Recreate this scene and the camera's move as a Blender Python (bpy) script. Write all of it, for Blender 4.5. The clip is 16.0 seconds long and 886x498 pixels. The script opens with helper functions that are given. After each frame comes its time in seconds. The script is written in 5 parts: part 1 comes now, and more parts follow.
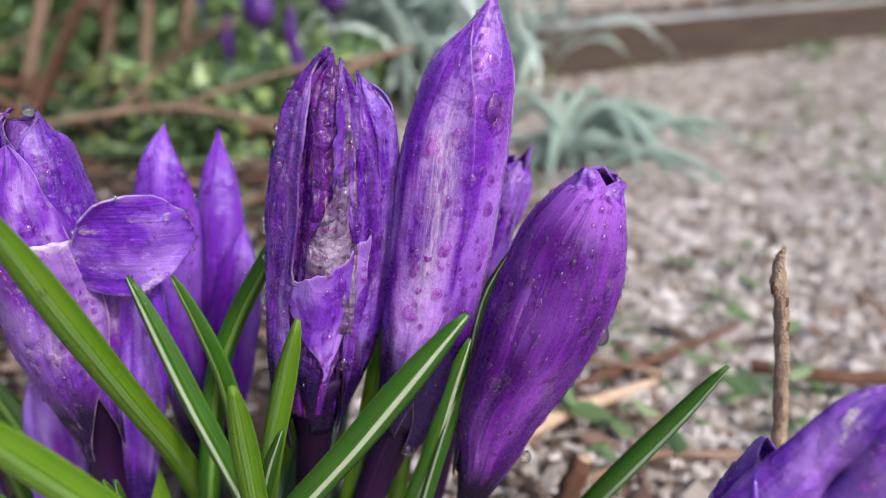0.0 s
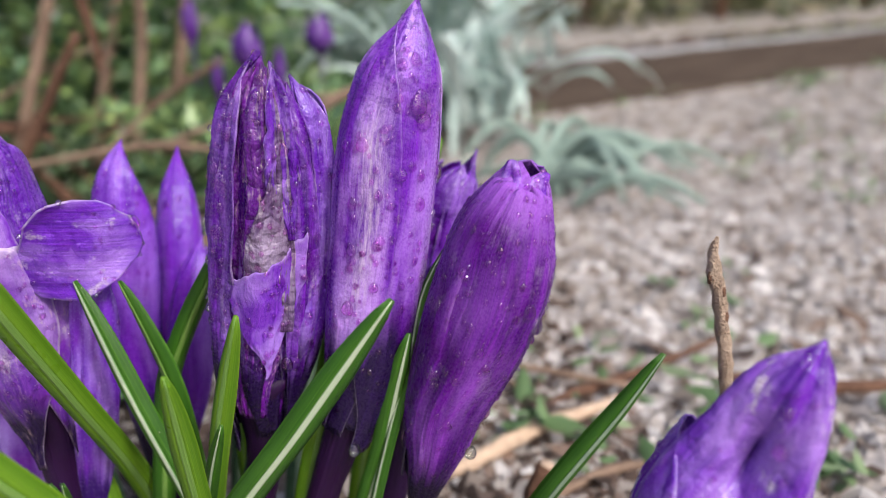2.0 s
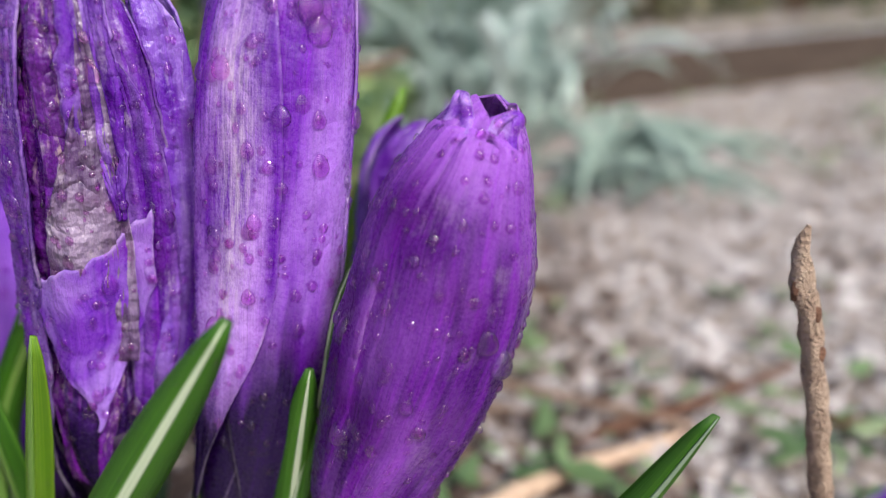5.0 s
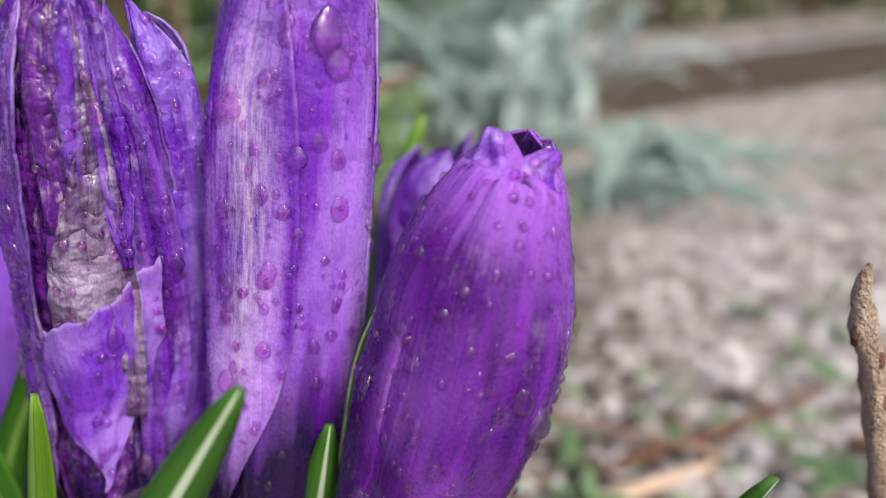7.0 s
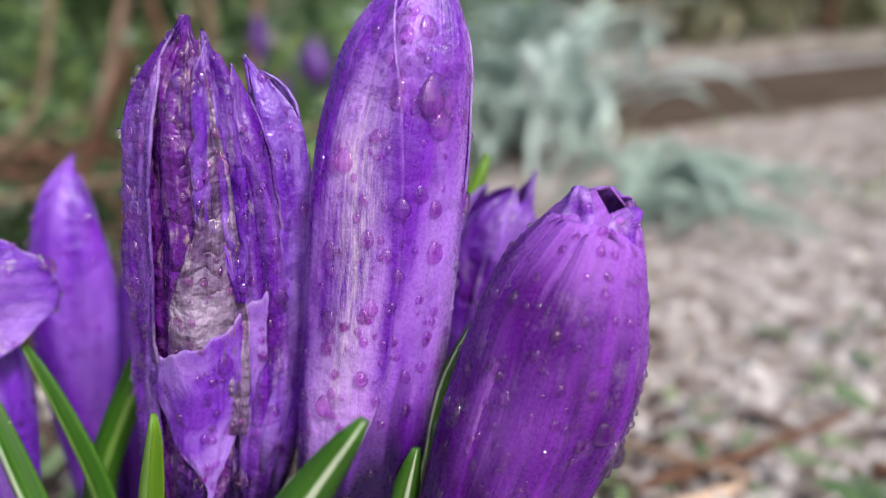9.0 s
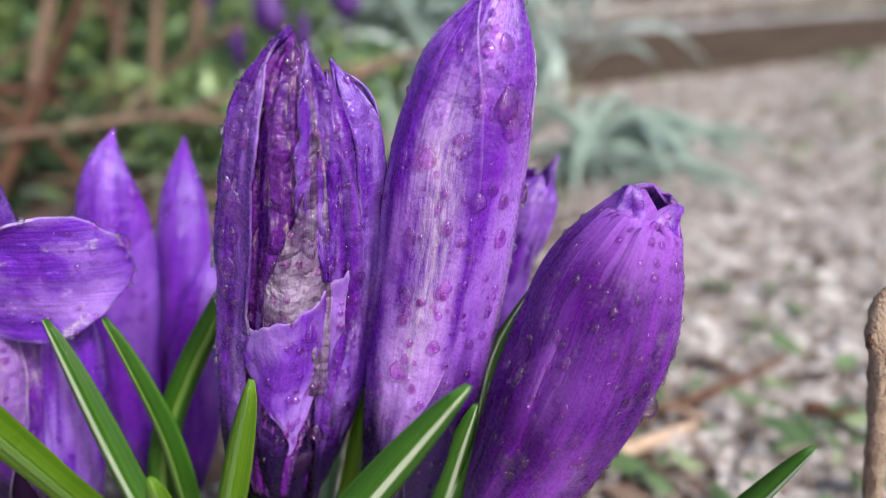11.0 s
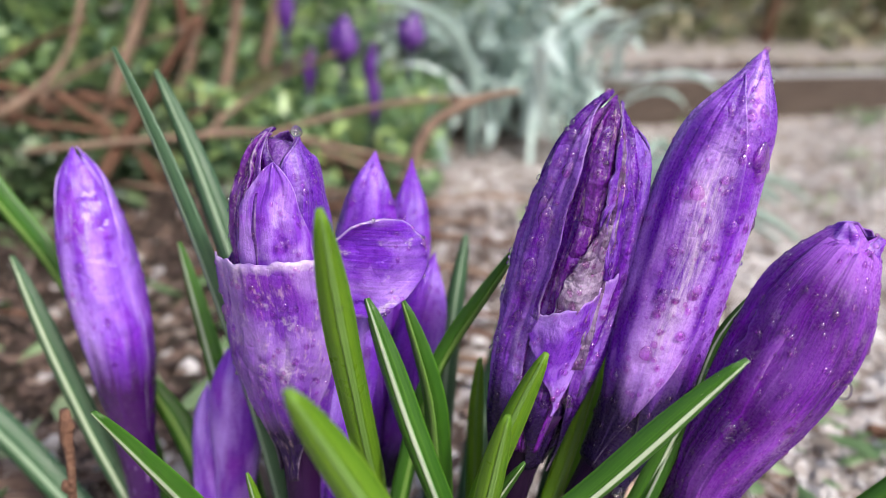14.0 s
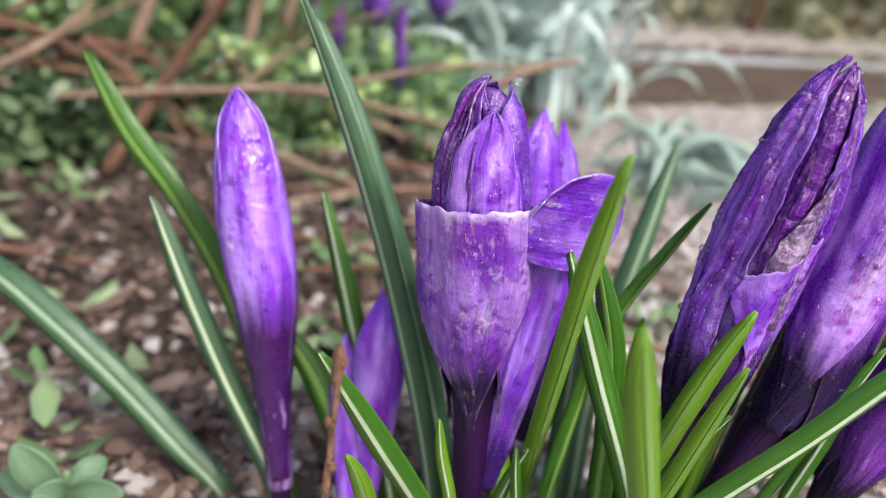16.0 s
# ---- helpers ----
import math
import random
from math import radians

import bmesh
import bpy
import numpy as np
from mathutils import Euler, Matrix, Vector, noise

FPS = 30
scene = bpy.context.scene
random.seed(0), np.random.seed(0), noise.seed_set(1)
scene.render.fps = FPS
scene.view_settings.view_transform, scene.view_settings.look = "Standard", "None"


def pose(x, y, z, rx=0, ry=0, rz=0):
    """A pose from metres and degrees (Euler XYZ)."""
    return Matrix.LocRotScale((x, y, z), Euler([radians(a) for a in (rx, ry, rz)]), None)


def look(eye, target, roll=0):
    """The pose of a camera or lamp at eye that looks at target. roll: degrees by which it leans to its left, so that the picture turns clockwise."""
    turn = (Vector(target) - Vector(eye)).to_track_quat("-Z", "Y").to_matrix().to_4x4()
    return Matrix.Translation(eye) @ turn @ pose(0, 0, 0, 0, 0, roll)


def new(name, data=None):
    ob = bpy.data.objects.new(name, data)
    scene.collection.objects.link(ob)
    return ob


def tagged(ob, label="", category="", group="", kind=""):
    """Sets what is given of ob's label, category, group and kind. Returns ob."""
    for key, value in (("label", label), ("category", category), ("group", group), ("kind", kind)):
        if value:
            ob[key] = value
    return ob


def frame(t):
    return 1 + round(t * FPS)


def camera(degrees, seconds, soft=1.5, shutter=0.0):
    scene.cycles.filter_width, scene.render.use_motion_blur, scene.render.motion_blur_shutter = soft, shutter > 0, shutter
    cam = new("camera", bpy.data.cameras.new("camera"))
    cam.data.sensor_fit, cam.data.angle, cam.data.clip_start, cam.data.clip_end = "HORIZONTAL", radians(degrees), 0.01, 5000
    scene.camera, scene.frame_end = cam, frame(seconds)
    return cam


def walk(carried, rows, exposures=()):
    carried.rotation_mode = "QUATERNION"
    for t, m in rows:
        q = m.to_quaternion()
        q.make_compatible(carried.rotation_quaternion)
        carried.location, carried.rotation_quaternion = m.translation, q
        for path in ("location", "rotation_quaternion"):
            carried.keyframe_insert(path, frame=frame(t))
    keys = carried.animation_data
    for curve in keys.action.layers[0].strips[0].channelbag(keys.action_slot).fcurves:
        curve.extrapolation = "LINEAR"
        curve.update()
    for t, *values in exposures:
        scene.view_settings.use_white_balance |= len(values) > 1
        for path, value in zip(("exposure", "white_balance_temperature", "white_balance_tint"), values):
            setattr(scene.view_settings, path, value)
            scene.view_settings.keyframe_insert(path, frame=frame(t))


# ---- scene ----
from mathutils import bvhtree

cam = camera(65.36, 16.0, soft=0.6)
ROWS = [
    (0.0, 0.0026, 0.0006, 0.1130, -0.10, -24.13, -0.03),
    (0.5, 0.0027, 0.0000, 0.1129, -0.29, -23.69, -0.54),
    (1.0, 0.0036, -0.0025, 0.1090, -0.79, -22.14, -0.22),
    (1.5, 0.0070, -0.0043, 0.1058, -0.25, -20.63, -0.78),
    (2.0, 0.0119, -0.0039, 0.1081, 0.42, -20.67, -1.71),
    (2.5, 0.0125, -0.0031, 0.1090, 0.47, -20.43, -2.26),
    (3.0, 0.0150, -0.0034, 0.1065, 0.94, -19.99, -2.04),
    (3.5, 0.0184, 0.0021, 0.1008, 2.22, -20.18, -1.02),
    (4.0, 0.0237, 0.0140, 0.0959, 5.46, -20.03, -2.48),
    (6.5, 0.0231, 0.0322, 0.0942, 5.86, -20.38, -2.91),
    (7.0, 0.0221, 0.0328, 0.0958, 6.78, -19.24, -3.73),
    (7.5, 0.0199, 0.0319, 0.0957, 6.21, -17.90, -3.33),
    (8.0, 0.0186, 0.0319, 0.0954, 8.07, -17.55, -3.52),
    (8.5, 0.0176, 0.0302, 0.0981, 8.06, -17.62, -3.01),
    (9.0, 0.0165, 0.0280, 0.1006, 7.63, -18.53, -2.71),
    (11.5, 0.0012, 0.0172, 0.1086, 1.04, -23.50, 0.12),
    (12.0, -0.0030, 0.0136, 0.1094, 1.01, -22.74, 0.43),
    (12.5, -0.0088, 0.0108, 0.1097, 0.84, -22.21, 1.20),
    (13.0, -0.0119, 0.0078, 0.1108, 0.91, -21.89, 1.85),
    (13.5, -0.0193, 0.0031, 0.1113, 0.93, -21.24, 2.64),
    (14.0, -0.0279, -0.0013, 0.1122, 0.99, -20.93, 3.43),
    (14.5, -0.0341, -0.0044, 0.1110, 1.37, -21.01, 4.23),
    (15.0, -0.0417, -0.0067, 0.1103, 1.26, -21.04, 5.34),
    (15.5, -0.0500, -0.0076, 0.1079, 0.91, -21.31, 6.00),
    (16.0, -0.0599, -0.0037, 0.1072, -2.26, -22.93, 7.22),
]
walk(cam, [(t, pose(x, y, z, 90 + pitch, 0, yaw) @ pose(0, 0, 0, 0, 0, roll)) for t, x, y, z, yaw, pitch, roll in ROWS],
     exposures=[(0.0, 0.38), (12.0, 0.42), (14.0, 0.62), (16.0, 0.80)])

# ---- world and light ----
world = bpy.data.worlds.new("sky")
scene.world = world
world.use_nodes = True
wn = world.node_tree.nodes
sky = wn.new("ShaderNodeTexSky")
sky.sky_type = "NISHITA"
sky.sun_disc = False
sky.sun_elevation = radians(48)
sky.sun_rotation = radians(150)
sky.air_density = 1.4
sky.dust_density = 4.0
world.node_tree.links.new(sky.outputs[0], wn["Background"].inputs[0])
wn["Background"].inputs[1].default_value = 0.135

sun_data = bpy.data.lights.new("sun", "SUN")
sun_data.energy = 3.2
sun_data.angle = radians(12)
sun_data.color = (1.0, 0.98, 0.90)
sun = new("sun", sun_data)
sun.matrix_world = look((1.0, -0.75, 1.5), (0, 0.1, 0))

# ---- small maths ----
MM = 0.001
rng = np.random.default_rng(7)


def spline(rows, n, lo=0.0, hi=1.0):
    """n rows of a smooth curve through the given rows, from share lo to hi of its length."""
    p = np.array(rows, float)
    d = np.concatenate([[0], np.cumsum(np.linalg.norm(np.diff(p[:, :3], axis=0), axis=1) + 1e-9)])
    d /= d[-1]
    m = np.gradient(p, d, axis=0)
    out = []
    for s in np.linspace(lo, hi, n):
        k = min(max(int(np.searchsorted(d, s)) - 1, 0), len(d) - 2)
        h = d[k + 1] - d[k]
        t = (s - d[k]) / h
        a, b = 2 * t**3 - 3 * t**2 + 1, t**3 - 2 * t**2 + t
        out.append(a * p[k] + b * h * m[k] + (1 - a) * p[k + 1] + (t**3 - t**2) * h * m[k + 1])
    return np.array(out)


def fbm(x, y, z=0.0, octaves=3):
    return noise.fractal(Vector((x, y, z)), 0.6, 2.0, octaves)


def smooth(a, b, x):
    t = min(max((x - a) / (b - a), 0.0), 1.0)
    return t * t * (3 - 2 * t)


# ---- meshes ----
def mesh_of(name, verts, faces, uvs=None, shade=True):
    me = bpy.data.meshes.new(name)
    me.from_pydata([tuple(v) for v in verts], [], faces)
    if uvs is not None:
        layer = me.uv_layers.new(name="UVMap")
        for loop in me.loops:
            layer.data[loop.index].uv = uvs[loop.vertex_index]
    if shade:
        me.polygons.foreach_set("use_smooth", [True] * len(me.polygons))
    me.update()
    return me


def link(name, me, material, parent=None, label="", thick=0.0, **tags):
    ob = new(name, me)
    if material and not me.materials:
        me.materials.append(material)
    if parent:
        ob.parent = parent
    if thick:
        mod = ob.modifiers.new("thickness", "SOLIDIFY")
        mod.thickness, mod.offset = thick, 0.0
    if label or tags:
        tagged(ob, label, **tags)
    return ob


def thing(name, label, category, group="", kind=""):
    ob = new(name)
    ob.empty_display_size = 0.01
    return tagged(ob, label, category, group, kind)


def grid_faces(n, m, closed=False):
    w = m if closed else m - 1
    return [(i * m + j, i * m + (j + 1) % m, (i + 1) * m + (j + 1) % m, (i + 1) * m + j) for i in range(n - 1) for j in range(w)]


def tube_mesh(name, rows, n=24, m=10, rough=0.0, seed=0.0, caps=True):
    """A round stem through rows of x, y, z, radius in metres."""
    c = spline(rows, n)
    verts, uvs = [], []
    for i in range(n):
        t = c[min(i + 1, n - 1), :3] - c[max(i - 1, 0), :3]
        t /= np.linalg.norm(t) + 1e-12
        a = np.cross(t, (0.31, -0.9, 0.27))
        a /= np.linalg.norm(a) + 1e-12
        b = np.cross(t, a)
        for j in range(m):
            g = 2 * math.pi * j / m
            k = 1 + rough * fbm(3 * math.cos(g) + seed, 3 * math.sin(g), i * 0.5)
            verts.append(c[i, :3] + max(c[i, 3], 1e-5) * k * (math.cos(g) * a + math.sin(g) * b))
            uvs.append((j / m, i / (n - 1)))
    faces = grid_faces(n, m, True)
    if caps:
        faces += [tuple(range(m))[::-1], tuple((n - 1) * m + j for j in range(m))]
    return mesh_of(name, verts, faces, uvs)


# ---- materials ----
class Mat:
    """A node material under construction."""

    def __init__(self, name):
        self.m = bpy.data.materials.new(name)
        self.m.use_nodes = True
        self.t = self.m.node_tree
        self.b = self.t.nodes["Principled BSDF"]
        self.out = self.t.nodes["Material Output"]

    def node(self, kind, **values):
        n = self.t.nodes.new("ShaderNode" + kind)
        for k, v in values.items():
            if k in n.inputs:
                self.put(v, n.inputs[k])
        return n

    def put(self, v, socket):
        if hasattr(v, "is_output"):
            self.t.links.new(v, socket)
        else:
            socket.default_value = v

    def noise(self, vec, scale, detail=3.0, rough=0.55):
        n = self.node("TexNoise", Scale=scale, Detail=detail, Roughness=rough)
        if vec is not None:
            self.t.links.new(vec, n.inputs["Vector"])
        return n.outputs["Fac"]

    def ramp(self, fac, stops):
        n = self.node("ValToRGB")
        e = n.color_ramp.elements
        while len(e) < len(stops):
            e.new(0.5)
        for k, (p, c) in enumerate(stops):
            e[k].position = p
            e[k].color = (*c, 1.0) if len(c) == 3 else c
        self.put(fac, n.inputs[0])
        return n.outputs[0]

    def grey(self, fac, a, b, lo=0.0, hi=1.0):
        n = self.node("MapRange")
        for k, v in zip(("Value", "From Min", "From Max", "To Min", "To Max"), (fac, a, b, lo, hi)):
            self.put(v, n.inputs[k])
        return n.outputs[0]

    def mix(self, fac, a, b, mode="MIX"):
        n = self.node("MixRGB")
        n.blend_type = mode
        for k, v in enumerate((fac, a, b)):
            if isinstance(v, tuple) and len(v) == 3:
                v = (*v, 1.0)
            self.put(v, n.inputs[k])
        return n.outputs[0]

    def maths(self, op, a, b=0.0):
        n = self.node("Math")
        n.operation = op
        self.put(a, n.inputs[0])
        self.put(b, n.inputs[1])
        return n.outputs[0]

    def uv(self, sx=1.0, sy=1.0, shift=True):
        c = self.node("UVMap").outputs[0]
        if shift:
            add = self.node("VectorMath")
            comb = self.node("CombineXYZ")
            k = self.maths("MULTIPLY", self.node("ObjectInfo").outputs["Random"], 31.0)
            self.put(k, comb.inputs[0])
            self.put(k, comb.inputs[1])
            self.put(c, add.inputs[0])
            self.put(comb.outputs[0], add.inputs[1])
            c = add.outputs[0]
        n = self.node("Mapping")
        n.inputs["Scale"].default_value = (sx, sy, 1)
        self.put(c, n.inputs["Vector"])
        return n.outputs[0]

    def place(self):
        return self.node("TexCoord").outputs["Object"]

    def world(self):
        return self.node("NewGeometry").outputs["Position"]

    def bump(self, height, strength, distance):
        n = self.node("Bump", Strength=strength, Distance=distance)
        self.put(height, n.inputs["Height"])
        self.put(n.outputs[0], self.b.inputs["Normal"])
        return n.outputs[0]

    def set(self, **values):
        for k, v in values.items():
            self.put(v, self.b.inputs[k.replace("_", " ")])
        return self

    def thin(self, colour, share, normal=None):
        """Lets part of the light through, as petals and leaves do."""
        tr = self.node("BsdfTranslucent")
        self.put(colour if not isinstance(colour, tuple) else (*colour, 1), tr.inputs["Color"])
        if normal is not None:
            self.put(normal, tr.inputs["Normal"])
        mx = self.node("MixShader")
        mx.inputs[0].default_value = share
        self.t.links.new(self.b.outputs[0], mx.inputs[1])
        self.t.links.new(tr.outputs[0], mx.inputs[2])
        self.t.links.new(mx.outputs[0], self.out.inputs["Surface"])
        return self


def petal_material(name, deep, mid, pale, base, base_at=0.22, pale_amount=0.5, dry=0.0, rough=0.38, streak=None, wrinkle=0.0, tip=0.0, wet=0.28, bands=0.0, rim_pale=0.35, fleck=0.0, mottle=0.0):
    """Crocus tepal: fine veins along its length, grainy pale bloom, magenta flushes, a dark throat and dry papery scars."""
    a = Mat(name)
    deep, mid, pale = (tuple(c * k for c, k in zip(rgb, by)) for rgb, by in ((deep, (0.70, 0.32, 0.88)), (mid, (0.97, 0.53, 1.15)), (pale, (0.95, 0.74, 1.07))))
    u, v = a.node("SeparateXYZ"), a.uv(shift=False)
    a.put(v, u.inputs[0])
    across, along = u.outputs[0], u.outputs[1]
    veins = a.noise(a.uv(46, 1.6), 1.0, 4.0, 0.6)
    thin_veins = a.noise(a.uv(170, 1.3), 1.0, 2.0)
    broad = a.noise(a.uv(2.4, 1.9), 1.3, 3.0, 0.5)
    flush = a.noise(a.world(), 130.0, 3.0)
    grain = a.noise(a.world(), 2600.0, 3.0, 0.7)
    fine = a.noise(a.world(), 8200.0, 2.0)
    col = a.mix(a.maths("MULTIPLY", a.grey(veins, 0.25, 0.75), 0.8), deep, mid)
    if bands:
        wide = a.noise(a.uv(8.0, 0.9), 1.0, 3.0, 0.55)
        col = a.mix(a.maths("MULTIPLY", a.grey(wide, 0.44, 0.66), bands), col, (deep[0] * 0.6, deep[1] * 0.5, deep[2] * 0.65))
        col = a.mix(a.maths("MULTIPLY", a.grey(wide, 0.44, 0.26), bands * 0.7), col, (mid[0] * 1.3, mid[1] * 1.5, mid[2] * 1.15))
    col = a.mix(a.maths("MULTIPLY", a.grey(flush, 0.50, 0.68), 0.6), col, (deep[0] * 1.9, deep[1] * 0.6, deep[2] * 1.15))
    bloom = a.maths("MULTIPLY", a.grey(broad, 0.44, 0.64), a.grey(grain, 0.3, 0.62, 0.8, 1.0))
    col = a.mix(a.maths("MULTIPLY", bloom, pale_amount), col, pale)
    col = a.mix(a.maths("MULTIPLY", a.grey(thin_veins, 0.54, 0.72), 0.10), col, deep)
    col = a.mix(a.maths("MULTIPLY", a.grey(grain, 0.60, 0.78), 0.12), col, pale)
    col = a.mix(a.maths("MULTIPLY", a.grey(fine, 0.52, 0.72), 0.14), col, pale)
    col = a.mix(a.maths("MULTIPLY", a.grey(fine, 0.48, 0.30), 0.14), col, deep)
    if streak:
        off = a.maths("ADD", across, a.maths("MULTIPLY", a.grey(broad, 0.2, 0.8, -1, 1), 0.07))
        band = a.maths("MULTIPLY", a.grey(a.maths("ABSOLUTE", a.maths("SUBTRACT", off, streak[0])), 0.0, streak[1], 1.0, 0.0),
                       a.maths("MULTIPLY", a.grey(along, streak[2], streak[2] + 0.15), a.grey(along, streak[3] - 0.15, streak[3], 1.0, 0.0)))
        silk = a.maths("ADD", a.maths("MULTIPLY", a.noise(a.uv(34, 15), 1.0, 5.0, 0.7), 0.75), a.maths("MULTIPLY", fine, 0.25))
        col = a.mix(a.maths("MULTIPLY", a.maths("MULTIPLY", band, a.grey(silk, 0.38, 0.60)), 0.8), col, (0.64, 0.50, 0.70))
    if mottle:
        soaked = a.maths("MULTIPLY", a.grey(a.noise(a.world(), 800.0, 4.0, 0.6), 0.50, 0.58), a.grey(along, 0.66, 0.86))
        col = a.mix(a.maths("MULTIPLY", soaked, mottle), col, (deep[0] * 0.95, deep[1] * 0.6, deep[2] * 0.8))
    # Sky sheen on the blunt flower's top, mixed into the colour as paler ends.
    if tip:
        ends = a.maths("ADD", along, a.maths("MULTIPLY", a.grey(a.noise(a.uv(14, 1), 1.0, 3.0), 0, 1, -1, 1), 0.12))
        col = a.mix(a.maths("MULTIPLY", a.grey(ends, 0.88, 1.0), tip), col, pale)
    edge = a.maths("ADD", along, a.maths("MULTIPLY", a.grey(a.noise(a.uv(9, 1), 1.0, 3.0), 0, 1, -1, 1), 0.13))
    throat = a.grey(edge, base_at - 0.07, base_at + 0.07, 1.0, 0.0)
    col = a.mix(throat, col, a.mix(a.maths("MULTIPLY", a.grey(veins, 0.55, 0.75), 0.25), base, deep))
    if dry:
        scar = a.noise(a.uv(2.6, 3.4), 1.7, 6.0, 0.7)
        mask = a.maths("MULTIPLY", a.maths("MULTIPLY", a.grey(scar, 0.57, 0.66), a.grey(throat, 0.0, 0.5, 1.0, 0.0)), dry)
        col = a.mix(mask, col, a.mix(a.grey(grain, 0.35, 0.65), (0.33, 0.25, 0.34), (0.70, 0.62, 0.70)))
    if fleck:
        spots = a.noise(a.uv(26, 17), 1.0, 5.0, 0.75)
        patch = a.noise(a.uv(5, 3), 1.0, 2.0)
        col = a.mix(a.maths("MULTIPLY", a.maths("MULTIPLY", a.grey(spots, 0.54, 0.62), a.grey(patch, 0.42, 0.58)), fleck), col, (0.60, 0.44, 0.42))
    rim = a.node("Attribute")
    rim.attribute_name = "rim"
    thin_edge = a.maths("MULTIPLY", a.grey(rim.outputs["Fac"], 0.962, 0.995), a.grey(flush, 0.42, 0.64, 0.04, rim_pale))
    col = a.mix(thin_edge, col, (0.62, 0.50, 0.72))
    a.set(Base_Color=col, Roughness=a.grey(grain, 0.3, 0.7, rough - 0.05, rough + 0.10), Specular_IOR_Level=wet)
    h = a.maths("ADD", a.maths("ADD", a.maths("MULTIPLY", veins, 0.8), a.maths("MULTIPLY", thin_veins, 0.12)), a.maths("ADD", a.maths("MULTIPLY", grain, 0.22), a.maths("MULTIPLY", fine, 0.10)))
    if wrinkle:
        folds = a.noise(a.world(), 190.0, 4.0, 0.5)
        ridge = a.maths("ABSOLUTE", a.grey(folds, 0.25, 0.75, -1, 1))
        h = a.maths("ADD", a.maths("MULTIPLY", h, 0.6), a.maths("MULTIPLY", ridge, wrinkle * 2.2))
    n = a.bump(h, 0.7, 0.0004)
    a.thin(col, 0.2, n)
    return a.m


def leaf_material(name, dark, light, back=0.3, rough=0.35, edge=None):
    a = Mat(name)
    lines = a.noise(a.uv(34, 0.8), 1.0, 3.0)
    patch = a.noise(a.world(), 190.0, 3.0)
    col = a.mix(a.grey(lines, 0.35, 0.68), dark, light)
    col = a.mix(a.maths("MULTIPLY", a.grey(patch, 0.45, 0.7), 0.5), col, light)
    u = a.node("SeparateXYZ")
    a.put(a.uv(shift=False), u.inputs[0])
    side = a.maths("ABSOLUTE", a.maths("SUBTRACT", u.outputs[0], 0.5))
    if edge:
        col = a.mix(a.grey(side, edge[0], edge[1]), col, edge[2])
    else:
        col = a.mix(a.maths("MULTIPLY", a.grey(side, 0.18, 0.42), 0.7), col, (dark[0] * 0.75, dark[1] * 0.8, dark[2] * 0.75))
        col = a.mix(a.maths("MULTIPLY", a.grey(side, 0.44, 0.49), 0.7), col, (light[0] * 1.3, light[1] * 1.2, light[2] * 1.4))
    a.set(Base_Color=col, Roughness=a.grey(patch, 0.3, 0.7, rough - 0.08, rough + 0.15), Specular_IOR_Level=0.5)
    n = a.bump(lines, 0.4, 0.0003)
    a.thin(a.mix(0.5, col, light), back, n)
    return a.m


def plain_material(name, stops, scale, detail=4.0, rough=0.8, bump=0.5, depth=0.001, spec=0.3, stretch=None, island=0.0):
    """Stone, wood, soil: a ramp over two noises, with relief."""
    a = Mat(name)
    vec = a.uv(*stretch) if stretch else a.world()
    n1, n2 = a.noise(vec, scale, detail), a.noise(vec, scale * 5.3, 3.0)
    fac = a.maths("ADD", a.maths("MULTIPLY", n1, 0.65), a.maths("MULTIPLY", n2, 0.35))
    if island:
        r = a.node("NewGeometry").outputs["Random Per Island"]
        fac = a.maths("ADD", a.maths("MULTIPLY", fac, 1 - island), a.maths("MULTIPLY", r, island))
    col = a.ramp(fac, stops)
    a.set(Base_Color=col, Roughness=rough, Specular_IOR_Level=spec)
    a.bump(a.maths("ADD", n1, n2), bump, depth)
    return a.m


PETAL_VIOLET = petal_material("petal_violet", (0.120, 0.010, 0.35), (0.25, 0.040, 0.54), (0.56, 0.36, 0.83), (0.012, 0.0012, 0.045), 0.33, 0.65, rough=0.26, wrinkle=0.4, wet=0.5, bands=0.45, mottle=0.6)
PETAL_STREAKED = petal_material("petal_violet_streaked", (0.120, 0.010, 0.35), (0.25, 0.040, 0.54), (0.60, 0.40, 0.84), (0.012, 0.0012, 0.045), 0.25, 0.82, 0.0, 0.26, (0.74, 0.2, 0.26, 0.9), wrinkle=0.4, wet=0.5, bands=0.35, rim_pale=0.3, mottle=0.6)
PETAL_DEEP = petal_material("petal_deep_purple", (0.042, 0.002, 0.115), (0.205, 0.012, 0.39), (0.42, 0.17, 0.68), (0.009, 0.001, 0.028), 0.15, 0.45, 0.12, rough=0.26, tip=0.75, wet=0.26, bands=0.95, rim_pale=0.12)
PETAL_DARK = petal_material("petal_dark_folds", (0.045, 0.003, 0.13), (0.12, 0.010, 0.29), (0.32, 0.16, 0.52), (0.009, 0.001, 0.03), -0.4, 0.5, 0.35, rough=0.24, wrinkle=1.0, wet=0.5, bands=0.7)
# Lips paler than their petals: the sky's sheen is put into this colour.
PETAL_LIP = petal_material("petal_lip", (0.15, 0.03, 0.45), (0.34, 0.15, 0.66), (0.66, 0.52, 0.88), (0.03, 0.004, 0.1), -0.4, 0.9, 0.0, rough=0.26, wet=0.5)
